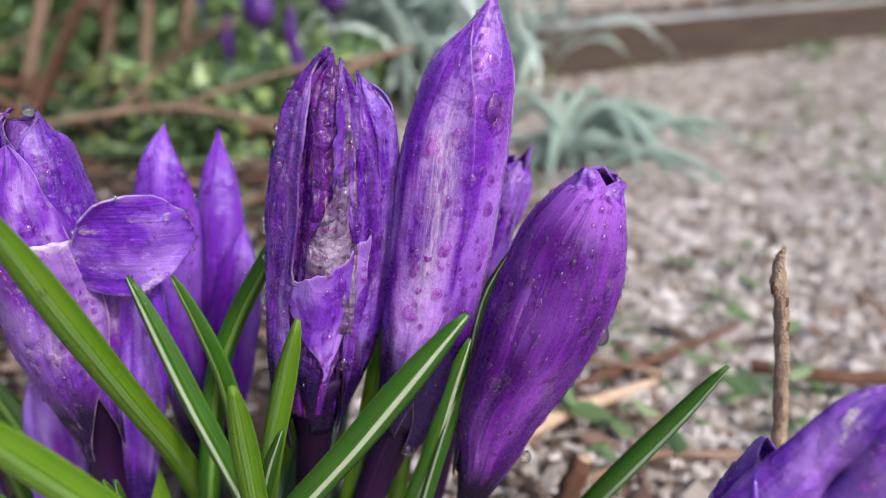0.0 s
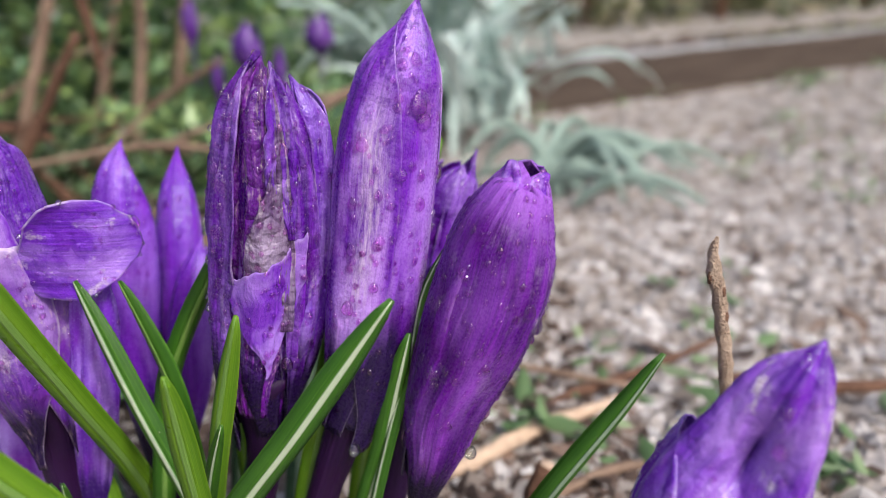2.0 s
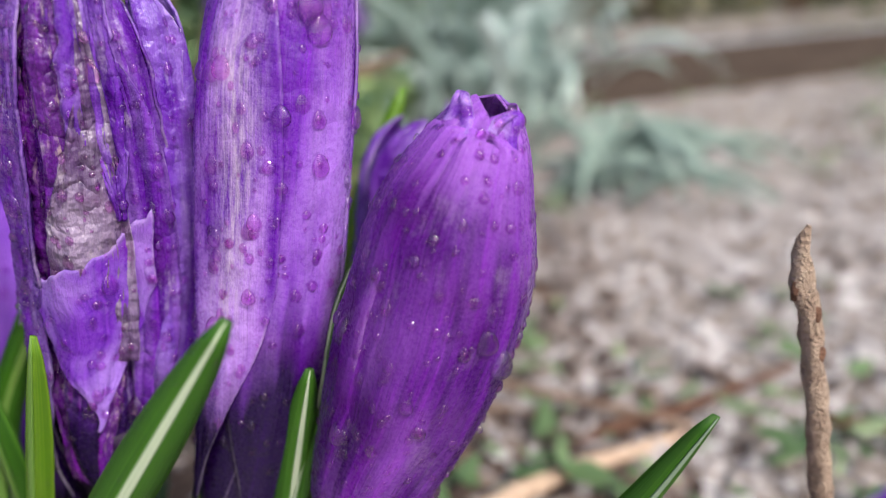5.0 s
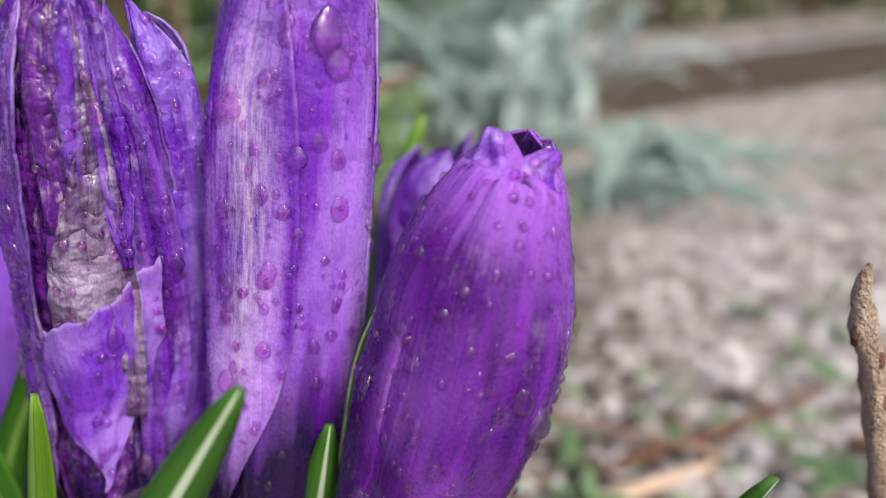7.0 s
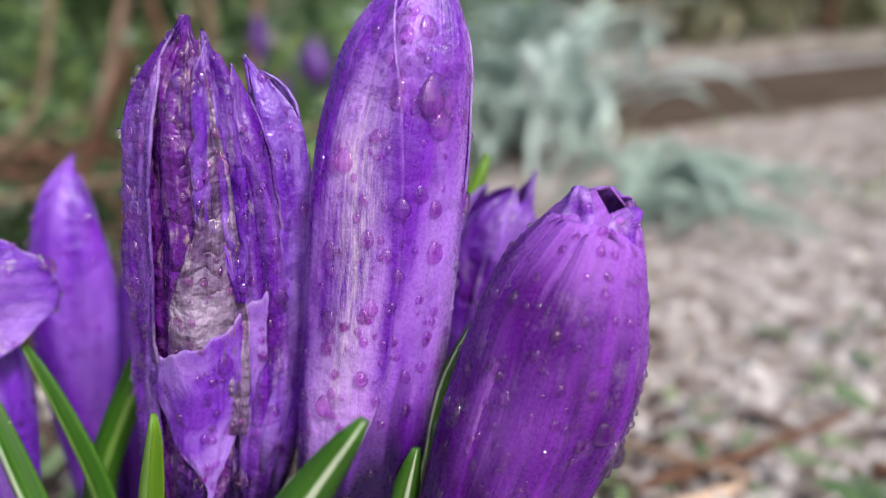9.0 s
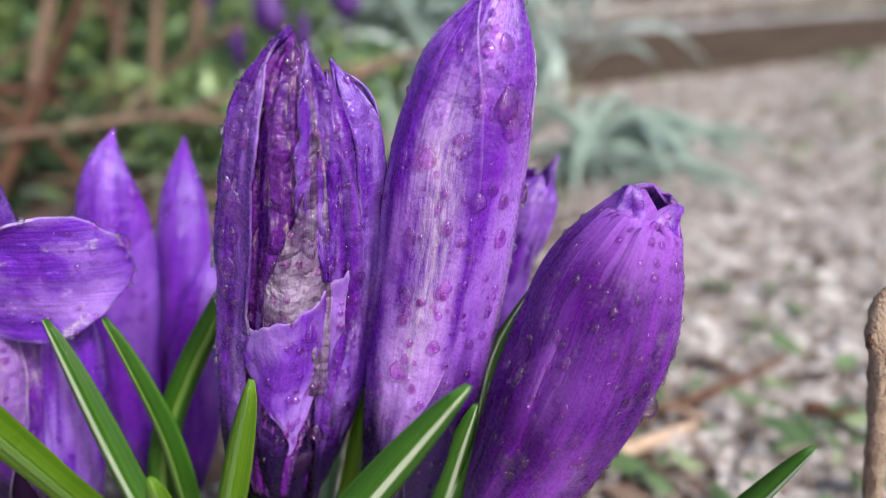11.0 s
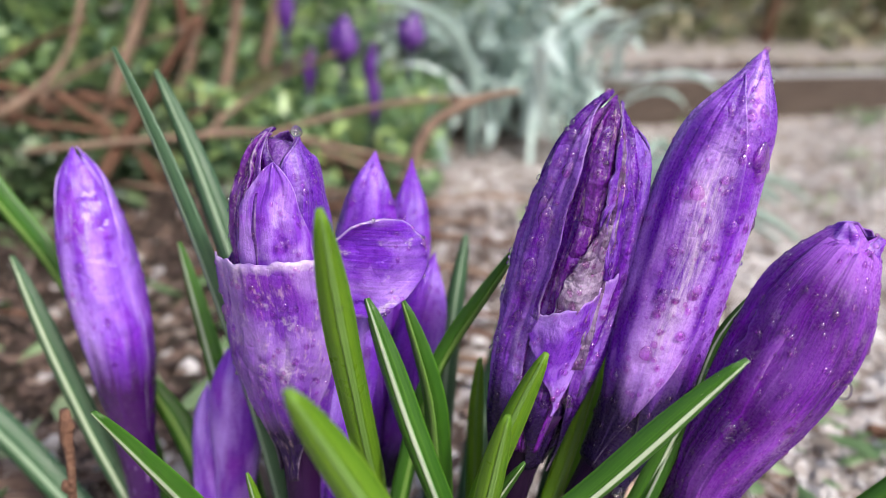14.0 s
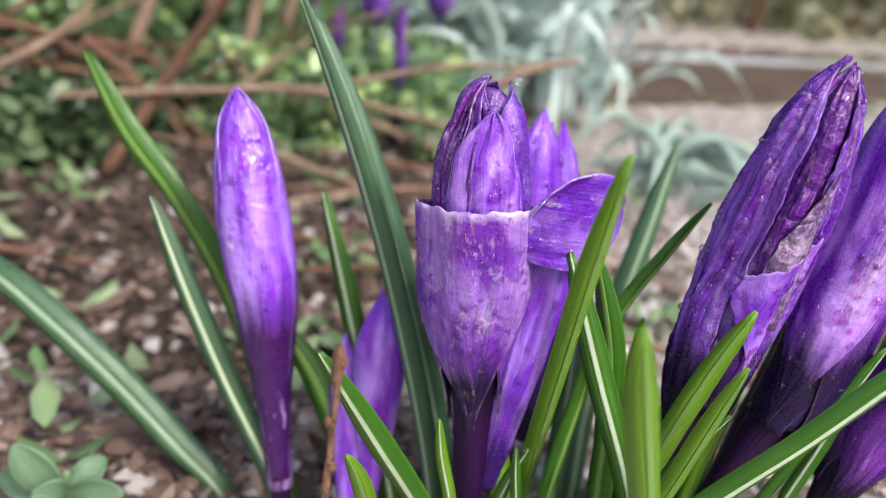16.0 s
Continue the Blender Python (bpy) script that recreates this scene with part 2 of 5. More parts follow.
PETAL_WILTED = petal_material("petal_wilted", (0.066, 0.006, 0.21), (0.200, 0.030, 0.46), (0.47, 0.30, 0.77), (0.011, 0.0012, 0.04), 0.28, 0.5, 0.3, rough=0.24, wrinkle=0.8, wet=0.38, bands=0.75)
PETAL_FLAP = petal_material("petal_wilted_flap", (0.066, 0.007, 0.23), (0.20, 0.038, 0.50), (0.46, 0.30, 0.76), (0.011, 0.0012, 0.04), -0.4, 0.45, 0.25, rough=0.24, wrinkle=0.8, wet=0.38, bands=0.75)
PETAL_SIDE = petal_material("petal_wilted_side", (0.090, 0.014, 0.32), (0.22, 0.065, 0.53), (0.46, 0.33, 0.76), (0.011, 0.0012, 0.04), 0.24, 0.8, 0.2, rough=0.22, wrinkle=0.9, wet=0.5, bands=0.5)
PETAL_FLUSH = petal_material("petal_magenta", (0.065, 0.003, 0.16), (0.21, 0.007, 0.36), (0.36, 0.12, 0.52), (0.009, 0.001, 0.033), -0.4, 0.25, 0.3, rough=0.24, wrinkle=1.1, wet=0.5, bands=0.8, fleck=0.65)
PETAL_PALE = petal_material("petal_lilac", (0.15, 0.032, 0.47), (0.27, 0.085, 0.64), (0.52, 0.37, 0.87), (0.03, 0.004, 0.12), 0.24, 0.9, rough=0.22, wrinkle=0.35, wet=0.6)
PETAL_TORN = petal_material("petal_torn", (0.11, 0.018, 0.31), (0.24, 0.080, 0.46), (0.46, 0.36, 0.64), (0.012, 0.0013, 0.042), 0.30, 0.7, 0.5, rough=0.30, wrinkle=0.6, wet=0.45, bands=0.5, rim_pale=0.9, fleck=0.35)
PETAL_TIP = petal_material("petal_torn_tip", (0.14, 0.026, 0.40), (0.27, 0.095, 0.55), (0.55, 0.42, 0.76), (0.012, 0.0013, 0.042), -0.4, 0.75, 0.3, rough=0.30, wrinkle=0.5, wet=0.45, rim_pale=0.8)
PETAL_LOW = petal_material("petal_low_lilac", (0.18, 0.045, 0.47), (0.30, 0.11, 0.62), (0.54, 0.40, 0.86), (0.03, 0.004, 0.12), -0.4, 0.9, rough=0.26, wrinkle=0.35, wet=0.5)
PETAL_BUD = petal_material("petal_bud_lilac", (0.16, 0.035, 0.47), (0.28, 0.09, 0.63), (0.54, 0.40, 0.86), (0.040, 0.003, 0.085), 0.48, 0.9, 0.4, rough=0.2, wrinkle=0.6, wet=0.7)
PETAL_SPREAD = petal_material("petal_spread", (0.14, 0.02, 0.42), (0.25, 0.055, 0.57), (0.46, 0.28, 0.80), (0.012, 0.0013, 0.042), 0.20, 0.5, rough=0.26, wrinkle=0.4, wet=0.5, bands=0.5)
PETAL_CRUMPLED = petal_material("petal_crumpled", (0.10, 0.010, 0.34), (0.24, 0.045, 0.54), (0.56, 0.40, 0.80), (0.012, 0.0013, 0.042), 0.2, 0.6, 0.9, rough=0.2, wrinkle=0.7, wet=0.6, bands=0.5)
PETAL_DISC = petal_material("petal_violet_scratched", (0.10, 0.011, 0.36), (0.21, 0.04, 0.54), (0.56, 0.42, 0.80), (0.012, 0.0013, 0.042), -0.4, 0.5, 0.6, rough=0.30, wrinkle=0.5, wet=0.4, bands=0.4, rim_pale=0.9)
PETAL_SCRAP = petal_material("petal_scrap", (0.13, 0.03, 0.38), (0.25, 0.085, 0.54), (0.46, 0.33, 0.73), (0.012, 0.0015, 0.045), -0.4, 0.7, 0.1, rough=0.28, wrinkle=0.35, wet=0.4)
PETAL_DRY = petal_material("petal_dry_membrane", (0.10, 0.08, 0.14), (0.22, 0.23, 0.26), (0.44, 0.44, 0.47), (0.10, 0.04, 0.12), -0.4, 0.8, 0.5, 0.2, wrinkle=1.6, wet=0.7, bands=0.5, rim_pale=0.9)
PETAL_SHEATH = petal_material("petal_papery_sheath", (0.035, 0.004, 0.08), (0.10, 0.02, 0.17), (0.48, 0.38, 0.54), (0.05, 0.01, 0.08), -0.4, 0.6, 0.9, 0.25, wrinkle=0.8, wet=0.6)
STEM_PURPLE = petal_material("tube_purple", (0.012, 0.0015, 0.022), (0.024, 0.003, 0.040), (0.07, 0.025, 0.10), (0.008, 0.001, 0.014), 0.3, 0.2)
LEAF_BRIGHT = leaf_material("leaf_bright_green", (0.10, 0.24, 0.010), (0.22, 0.40, 0.026), 0.42)
LEAF_GREEN = leaf_material("leaf_mid_green", (0.025, 0.105, 0.007), (0.070, 0.205, 0.015), 0.34)
LEAF_BLUE = leaf_material("leaf_blue_green", (0.032, 0.088, 0.042), (0.078, 0.160, 0.080), 0.28)
STRIPE = leaf_material("leaf_white_stripe", (0.36, 0.46, 0.30), (0.58, 0.65, 0.52), 0.2, 0.45, (0.07, 0.118, (0.05, 0.17, 0.016)))
STRIPE_FAINT = leaf_material("leaf_faint_stripe", (0.20, 0.30, 0.19), (0.32, 0.42, 0.30), 0.2, 0.45, (0.06, 0.115, (0.050, 0.12, 0.058)))
KEEL = leaf_material("leaf_pale_keel", (0.14, 0.28, 0.05), (0.22, 0.38, 0.09), 0.3, 0.4)

def water_material(name, tint, bend):
    """Clear water: it lets light straight through or bends it, and mirrors the sky."""
    a = Mat(name)
    a.t.nodes.remove(a.b)
    rim = a.node("LayerWeight", Blend=0.5)
    gloss = a.node("BsdfGlossy", Roughness=0.02)
    refract = a.node("BsdfRefraction", IOR=1.33, Roughness=0.0, Color=(*tint, 1.0))
    clear = a.node("BsdfTransparent", Color=(*tint, 1.0))
    body, skin = a.node("MixShader"), a.node("MixShader")
    body.inputs[0].default_value = bend
    for one, two, to in ((clear, refract, body), (body, gloss, skin)):
        a.t.links.new(one.outputs[0], to.inputs[1])
        a.t.links.new(two.outputs[0], to.inputs[2])
    a.t.links.new(a.maths("ADD", 0.07, a.maths("MULTIPLY", a.maths("POWER", rim.outputs["Facing"], 3.0), 0.7)), skin.inputs[0])
    a.t.links.new(skin.outputs[0], a.out.inputs["Surface"])
    return a.m


WATER = water_material("water", (1.0, 0.72, 1.0), 0.55)
WATER_CLEAR = water_material("water_clear", (1.0, 1.0, 1.0), 0.6)

BARK = plain_material("bark_tan", [(0.25, (0.12, 0.075, 0.060)), (0.45, (0.35, 0.25, 0.195)), (0.62, (0.48, 0.36, 0.285)), (0.8, (0.62, 0.50, 0.42))], 520.0, rough=0.85, bump=1.0)
BARK_DARK = plain_material("bark_brown", [(0.25, (0.05, 0.022, 0.015)), (0.55, (0.15, 0.075, 0.05)), (0.8, (0.26, 0.15, 0.10))], 380.0, rough=0.85, bump=0.8)
STEM_TAN = plain_material("stem_tan", [(0.3, (0.11, 0.07, 0.052)), (0.55, (0.22, 0.145, 0.11)), (0.8, (0.34, 0.245, 0.19))], 90.0, rough=0.8)
WOOD_CUT = plain_material("cut_wood", [(0.3, (0.40, 0.27, 0.20)), (0.7, (0.62, 0.46, 0.36))], 400.0, rough=0.8)
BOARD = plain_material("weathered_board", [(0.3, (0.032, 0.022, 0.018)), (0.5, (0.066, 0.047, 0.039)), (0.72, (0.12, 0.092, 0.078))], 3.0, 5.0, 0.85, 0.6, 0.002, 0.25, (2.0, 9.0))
# The top face has a much paler grey than the front.
BOARD_TOP = plain_material("board_top_pale", [(0.3, (0.24, 0.23, 0.23)), (0.6, (0.38, 0.37, 0.39)), (0.8, (0.48, 0.47, 0.50))], 22.0, 5.0, 0.85, 0.6, 0.002, 0.25)
SOIL = plain_material("soil_and_grit", [(0.30, (0.13, 0.105, 0.090)), (0.48, (0.27, 0.23, 0.21)), (0.60, (0.385, 0.35, 0.335)), (0.78, (0.51, 0.48, 0.47))], 55.0, 6.0, 0.9, 0.9, 0.004, 0.2)
GRIT = plain_material("gravel_chips", [(0.12, (0.12, 0.085, 0.072)), (0.35, (0.24, 0.205, 0.195)), (0.55, (0.32, 0.285, 0.285)), (0.75, (0.42, 0.385, 0.395)), (0.92, (0.58, 0.545, 0.555))], 260.0, 3.0, 0.8, 0.5, 0.001, 0.3, None, 0.75)
LITTER = plain_material("dead_leaves", [(0.15, (0.024, 0.014, 0.012)), (0.45, (0.062, 0.038, 0.031)), (0.72, (0.125, 0.080, 0.064)), (0.93, (0.23, 0.175, 0.155))], 150.0, 3.0, 0.75, 0.5, 0.001, 0.3, None, 0.7)
HUMUS = plain_material("dark_humus", [(0.3, (0.014, 0.010, 0.008)), (0.5, (0.035, 0.025, 0.02)), (0.75, (0.09, 0.065, 0.052))], 70.0, 6.0, 0.9, 0.9, 0.004, 0.2)
MOSS = plain_material("moss", [(0.3, (0.06, 0.08, 0.012)), (0.6, (0.16, 0.18, 0.03)), (0.8, (0.28, 0.28, 0.07))], 300.0, rough=0.9)


def foliage_material(name, stops, back=0.25, rough=0.45):
    a = Mat(name)
    r = a.node("NewGeometry").outputs["Random Per Island"]
    n = a.noise(a.world(), 60.0, 3.0)
    col = a.ramp(a.maths("ADD", a.maths("MULTIPLY", r, 0.7), a.maths("MULTIPLY", n, 0.3)), stops)
    a.set(Base_Color=col, Roughness=rough, Specular_IOR_Level=0.5)
    a.thin(col, back)
    return a.m


HEDGE = foliage_material("hedge_leaves", [(0.1, (0.055, 0.11, 0.065)), (0.4, (0.145, 0.25, 0.13)), (0.62, (0.255, 0.385, 0.175)), (0.82, (0.40, 0.52, 0.19)), (0.95, (0.58, 0.68, 0.65))], 0.4, 0.3)
WEEDS = foliage_material("weed_leaves", [(0.1, (0.06, 0.11, 0.045)), (0.5, (0.13, 0.21, 0.09)), (0.9, (0.28, 0.34, 0.20))])
FAR_GREEN = foliage_material("far_leaves", [(0.1, (0.05, 0.06, 0.03)), (0.4, (0.12, 0.135, 0.06)), (0.7, (0.22, 0.20, 0.12)), (0.9, (0.36, 0.29, 0.20))])
_s = Mat("silver_leaf")
_n = _s.noise(_s.world(), 240.0, 3.0)
_c = _s.ramp(_s.maths("ADD", _s.maths("MULTIPLY", _n, 0.6), _s.maths("MULTIPLY", _s.node("ObjectInfo").outputs["Random"], 0.4)),
             [(0.15, (0.15, 0.235, 0.21)), (0.5, (0.36, 0.46, 0.435)), (0.85, (0.68, 0.76, 0.75))])
_s.set(Base_Color=_c, Roughness=0.55, Sheen_Weight=0.4, Specular_IOR_Level=0.4)
_s.thin(_c, 0.22)
SILVER = _s.m
SILVER_LOW = foliage_material("grey_green_leaf", [(0.1, (0.10, 0.165, 0.135)), (0.45, (0.20, 0.285, 0.25)), (0.75, (0.33, 0.42, 0.39)), (0.95, (0.46, 0.55, 0.53))], 0.2, 0.55)

# ---- ground ----
def ground_height(x, y):
    h = 0.004 * fbm(x * 9, y * 9) + 0.0022 * fbm(x * 40, y * 40, 3.0)
    h += 0.004 * math.exp(-((x + 0.02) ** 2 + (y - 0.09) ** 2) / 0.004)
    side = (y - 0.633) - 0.627 * (x - 0.105)
    if x > -0.02 and side > 0:
        h += 0.022 * smooth(0.0, 0.03, side)
    return h - 0.003


def build_ground():
    def ticks(near, far, step, lo, hi):
        core = list(np.arange(near, far + 1e-6, step))
        left = [near - step * 1.35**k * 2 for k in range(1, 40)]
        right = [far + step * 1.35**k * 2 for k in range(1, 40)]
        return [v for v in left[::-1] if v > lo] + core + [v for v in right if v < hi]
    xs, ys = [-60] + ticks(-0.5, 0.9, 0.011, -55, 55) + [60], [-30] + ticks(-0.1, 1.3, 0.011, -25, 90) + [100]
    verts = [(x, y, ground_height(x, y) if abs(x) < 4 and abs(y) < 5 else -0.003) for y in ys for x in xs]
    me = mesh_of("ground", verts, [(i * len(xs) + j, i * len(xs) + j + 1, (i + 1) * len(xs) + j + 1, (i + 1) * len(xs) + j)
                                   for i in range(len(ys) - 1) for j in range(len(xs) - 1)])
    me.materials.append(SOIL)
    me.materials.append(HUMUS)
    for poly in me.polygons:
        c = poly.center
        if (c.x + 0.05 * fbm(c.x * 14, c.y * 14) < -0.055 and 0.15 < c.y < 1.8 and c.x > -2):
            poly.material_index = 1
    link("ground", me, SOIL, label="pale gritty garden soil strewn with chips", category="ground", kind="structure")


build_ground()

# ---- edging board ----
def board_point(d, h, off=0.0):
    """A place d metres along the board's foot, off metres behind its face."""
    ux, uy = 0.847, 0.531
    return (0.105 + ux * d - uy * off, 0.633 + uy * d + ux * off, h)


def build_board():
    edging = thing("edging_board", "weathered grey-brown timber edging board lying along the bed", "edging")
    length, first = 2.6, -0.16
    n = 60
    verts, uvs = [], []
    section = [(0.0, -0.02), (0.0, 0.037), (0.003, 0.0405), (0.031, 0.0405), (0.034, 0.037), (0.034, -0.02)]
    for i in range(n):
        d = first + length * i / (n - 1)
        for k, (o, h) in enumerate(section):
            w = 0.0012 * fbm(d * 12, k * 1.7)
            verts.append(board_point(d, h + w, o + w))
            uvs.append((d * 1.2, h * 9 + o * 3))
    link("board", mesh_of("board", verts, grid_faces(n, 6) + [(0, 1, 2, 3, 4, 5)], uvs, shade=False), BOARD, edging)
    verts, uvs = [], []
    for i in range(n):
        d = first + length * i / (n - 1)
        for o in (0.001, 0.012, 0.022, 0.033):
            verts.append(board_point(d, 0.0415 + 0.0012 * fbm(d * 30, o * 90), o))
            uvs.append((d, o))
    link("top_face", mesh_of("top_face", verts, grid_faces(n, 4), uvs), BOARD_TOP, edging, "pale grey top face", thick=0.001)


build_board()


# ---- scattered small stuff ----
def chip(verts, faces, c, size, flat, r, kind="stone"):
    k = len(verts)
    rot = Euler((r.uniform(-0.5, 0.5), r.uniform(-0.5, 0.5), r.uniform(0, 6.28))).to_matrix()
    if kind == "stone":
        base = [(-1, -0.7, -0.6), (0.9, -0.8, -0.6), (1.1, 0.7, -0.6), (-0.8, 0.9, -0.6), (-0.6, -0.5, 0.6), (0.6, -0.5, 0.7), (0.7, 0.5, 0.5), (-0.5, 0.6, 0.65)]
        f = [(0, 1, 5, 4), (1, 2, 6, 5), (2, 3, 7, 6), (3, 0, 4, 7), (4, 5, 6, 7)]
    else:
        base = [(-1, 0, 0.1), (-0.4, -0.42, 0), (-0.4, 0.42, 0), (0.45, -0.36, 0.05), (0.45, 0.36, 0.05), (1.1, 0, 0.3), (0.0, 0, 0.22)]
        f = [(0, 1, 6), (0, 6, 2), (1, 3, 6), (2, 6, 4), (3, 5, 6), (4, 6, 5)]
    for x, y, z in base:
        j = [r.uniform(0.75, 1.25) for _ in range(3)]
        v = rot @ Vector((x * j[0] * size, y * j[1] * size, z * j[2] * size * flat))
        verts.append((c[0] + v.x, c[1] + v.y, c[2] + v.z))
    faces.extend(tuple(k + i for i in g) for g in f)


def scatter(name, count, where, size, flat, material, label, category, kind="stone", seed=1, lift=0.3):
    r = random.Random(seed)
    verts, faces = [], []
    done = 0
    while done < count:
        p = where(r)
        if p is None:
            continue
        s = r.uniform(*size) * (1.6 if r.random() < 0.06 else 1.0)
        chip(verts, faces, (p[0], p[1], ground_height(p[0], p[1]) + s * flat * lift), s, flat, r, kind)
        done += 1
    return link(name, mesh_of(name, verts, faces, shade=kind != "stone"), material, label=label, category=category, kind="stuff")


def path_place(r):
    y = 0.11 + 1.3 * r.random() ** 1.9
    x = r.uniform(-0.12 - 0.1 * y, 0.15 + 0.75 * y)
    if (y - 0.633) > 0.627 * (x - 0.105) - 0.012:
        return None
    if x < -0.04 and r.random() < 0.9:
        return None
    return x, y


def bed_place(r):
    return r.uniform(-0.5, 0.06), 0.1 + 0.27 * r.random() ** 2.2


def behind_place(r):
    d = r.uniform(-0.1, 1.6)
    x, y, _ = board_point(d, 0, 0.03 + 0.25 * r.random())
    return x, y


scatter("gravel", 22000, path_place, (0.0010, 0.0034), 0.55, GRIT, "loose grey and pinkish gravel chips", "gravel", seed=3)
scatter("near_gravel", 6500, lambda r: (r.uniform(-0.04, 0.26), r.uniform(0.10, 0.38)), (0.0007, 0.0024), 0.55, GRIT, "fine pale gravel round the crocuses", "gravel", seed=15)
scatter("fine_litter", 800, path_place, (0.002, 0.006), 0.5, LITTER, "brown crumbs of bark and dead leaf", "litter", "leaf", 5)
scatter("leaf_litter", 17000, bed_place, (0.0012, 0.0038), 0.8, LITTER, "brown dead leaves covering the bed", "litter", "leaf", 7, 0.6)
scatter("bed_gravel", 700, bed_place, (0.0010, 0.0032), 0.6, GRIT, "grey chips between the dead leaves", "gravel", seed=9)
scatter("bank_litter", 1500, behind_place, (0.004, 0.014), 0.6, LITTER, "rusty dead leaves behind the board", "litter", "leaf", 13, 0.6)


def weed_patch(name, spots, per, spread, size, material, label, category, seed):
    r = random.Random(seed)
    verts, faces = [], []
    for x, y in spots:
        for _ in range(per):
            px, py = x + r.gauss(0, spread), y + r.gauss(0, spread)
            chip(verts, faces, (px, py, ground_height(px, py) + r.uniform(0.0, 0.012)), r.uniform(*size), 1.2, r, "leaf")
    return link(name, mesh_of(name, verts, faces), material, label=label, category=category, kind="stuff")


_r = random.Random(21)
weed_patch("path_weeds", [(_r.uniform(0.02, 0.5), _r.uniform(0.13, 0.7)) for _ in range(46)], 9, 0.010, (0.002, 0.0055), WEEDS,
           "tiny green weeds between the gravel", "weeds", 23)
weed_patch("near_weeds", [(_r.uniform(0.0, 0.11), _r.uniform(0.12, 0.2)) for _ in range(13)], 9, 0.008, (0.002, 0.006), WEEDS,
           "small green seedlings at the foot of the crocuses", "weeds", 25)
weed_patch("bed_weeds", [(_r.uniform(-0.4, -0.06), _r.uniform(0.13, 0.4)) for _ in range(40)], 9, 0.012, (0.003, 0.007), WEEDS,
           "pale green seedlings among dead leaves", "weeds", 27)
weed_patch("board_weeds", [board_point(_r.uniform(0.25, 1.3), 0, -0.02 - 0.05 * _r.random())[:2] for _ in range(26)], 10, 0.014, (0.004, 0.009), WEEDS,
           "green weeds growing along the board", "weeds", 29)
_v, _f = [], []
_r = random.Random(31)
for _k in range(800):
    _d = 0.25 + 1.8 * _r.random() ** 0.8
    chip(_v, _f, board_point(_d, 0.049, _r.uniform(0.0, 0.022)), _r.uniform(0.002, 0.006), 0.6, _r, "leaf")
link("moss", mesh_of("moss", _v, _f), MOSS, label="yellow-green moss on the board's top", category="moss", kind="stuff")

# twigs and a split of pale wood on the ground
def twig(rows, material, label, category="twig", name="twig", rough=0.25, n=26, m=9, group=""):
    me = tube_mesh(name, np.array(rows, float) * MM, n, m, rough, rng.uniform(0, 9))
    return link(name, me, material, label=label, category=category, group=group)


twig([(4, 124, 2, 1.4), (15.5, 129.6, 4, 1.9), (34.4, 142.1, 5, 1.9), (50, 151, 4, 1.6), (61, 158, 3, 0.8)], WOOD_CUT, "pale split piece of wood lying on the soil", "wood piece", "wood_piece", 0.4)
twig([(20, 128, 1, 1.4), (34, 150, 3, 1.5), (70, 172, 3, 1.3), (96, 190, 2, 0.9)], BARK_DARK, "thin brown dead twig lying on the gravel", group="fallen twigs")
twig([(30, 118, 2, 1.2), (48, 126, 4, 1.2), (76, 128, 3, 0.9)], STEM_TAN, "thin tan twig lying on the soil", group="fallen twigs")
twig([(90, 165, 3, 1.8), (112, 158, 4, 2.0), (140, 160, 3, 1.2)], BARK_DARK, "dark broken twig on the gravel", group="fallen twigs")
for _k in range(16):
    _x, _y, _a, _l = _r.uniform(-260, -30), _r.uniform(170, 420), _r.uniform(-0.5, 0.5), _r.uniform(50, 150)
    twig([(_x, _y, 4, 1.2), (_x + _l * 0.5 * math.cos(_a), _y + _l * 0.5 * math.sin(_a), 9, 1.3), (_x + _l * math.cos(_a), _y + _l * math.sin(_a), 5, 0.7)],
         BARK_DARK if _k % 2 else STEM_TAN, "thin dry twig lying on the leaf litter", group="fallen twigs")


def standing_stick():
    st = thing("dead_stick", "upright tan dead stick with a broken top and peeling bark", "stick")
    rows = np.array([(60.5, 84, -4, 1.5), (56.4, 85.2, 28, 1.4), (53.2, 86.2, 52.3, 1.25), (52.3, 86.5, 57.8, 1.3), (51.4, 86.7, 62.3, 1.15), (50.8, 87, 66.0, 1.2), (49.9, 87.1, 68.5, 1.25), (49.7, 87.3, 70.6, 1.0), (49.5, 87.5, 72.6, 0.85), (49.9, 87.5, 74.4, 0.25)]) * (1, 1, 1, 0.8) * MM
    link("shaft", tube_mesh("shaft", rows, 60, 14, 0.35, 2.0), BARK, st)
    for z, dx in ((67.6, -0.72), (60.2, 0.5), (66.4, 0.45)):
        i = np.argmin(abs(rows[:, 2] - z * MM))
        c = rows[i, :3] + np.array([dx * MM, -0.0005, 0])
        link("knot", tube_mesh("knot", [(*(c + [0, 0, -0.0009]), 0.0003), (*c, 0.0005), (*(c + [0, 0, 0.0009]), 0.00025)], 7, 8, 0.3, z), BARK_DARK, st, "dark bud scar")


standing_stick()


def stub():
    st = thing("cut_twig", "short brown twig stub with a pale cut end", "twig")
    link("shaft", tube_mesh("shaft", np.array([(22, 102, -3, 2.2), (26, 103, 12, 2.0), (29.2, 103.9, 22, 1.9), (29.6, 104, 23.2, 1.7)]) * MM, 22, 12, 0.3, 5.0), BARK_DARK, st)
    link("cut_end", tube_mesh("cut_end", np.array([(29.55, 103.95, 23.0, 1.55), (29.75, 104.0, 23.6, 1.45)]) * MM, 3, 12, 0.1, 5.0), WOOD_CUT, st, "pale cut end")


stub()


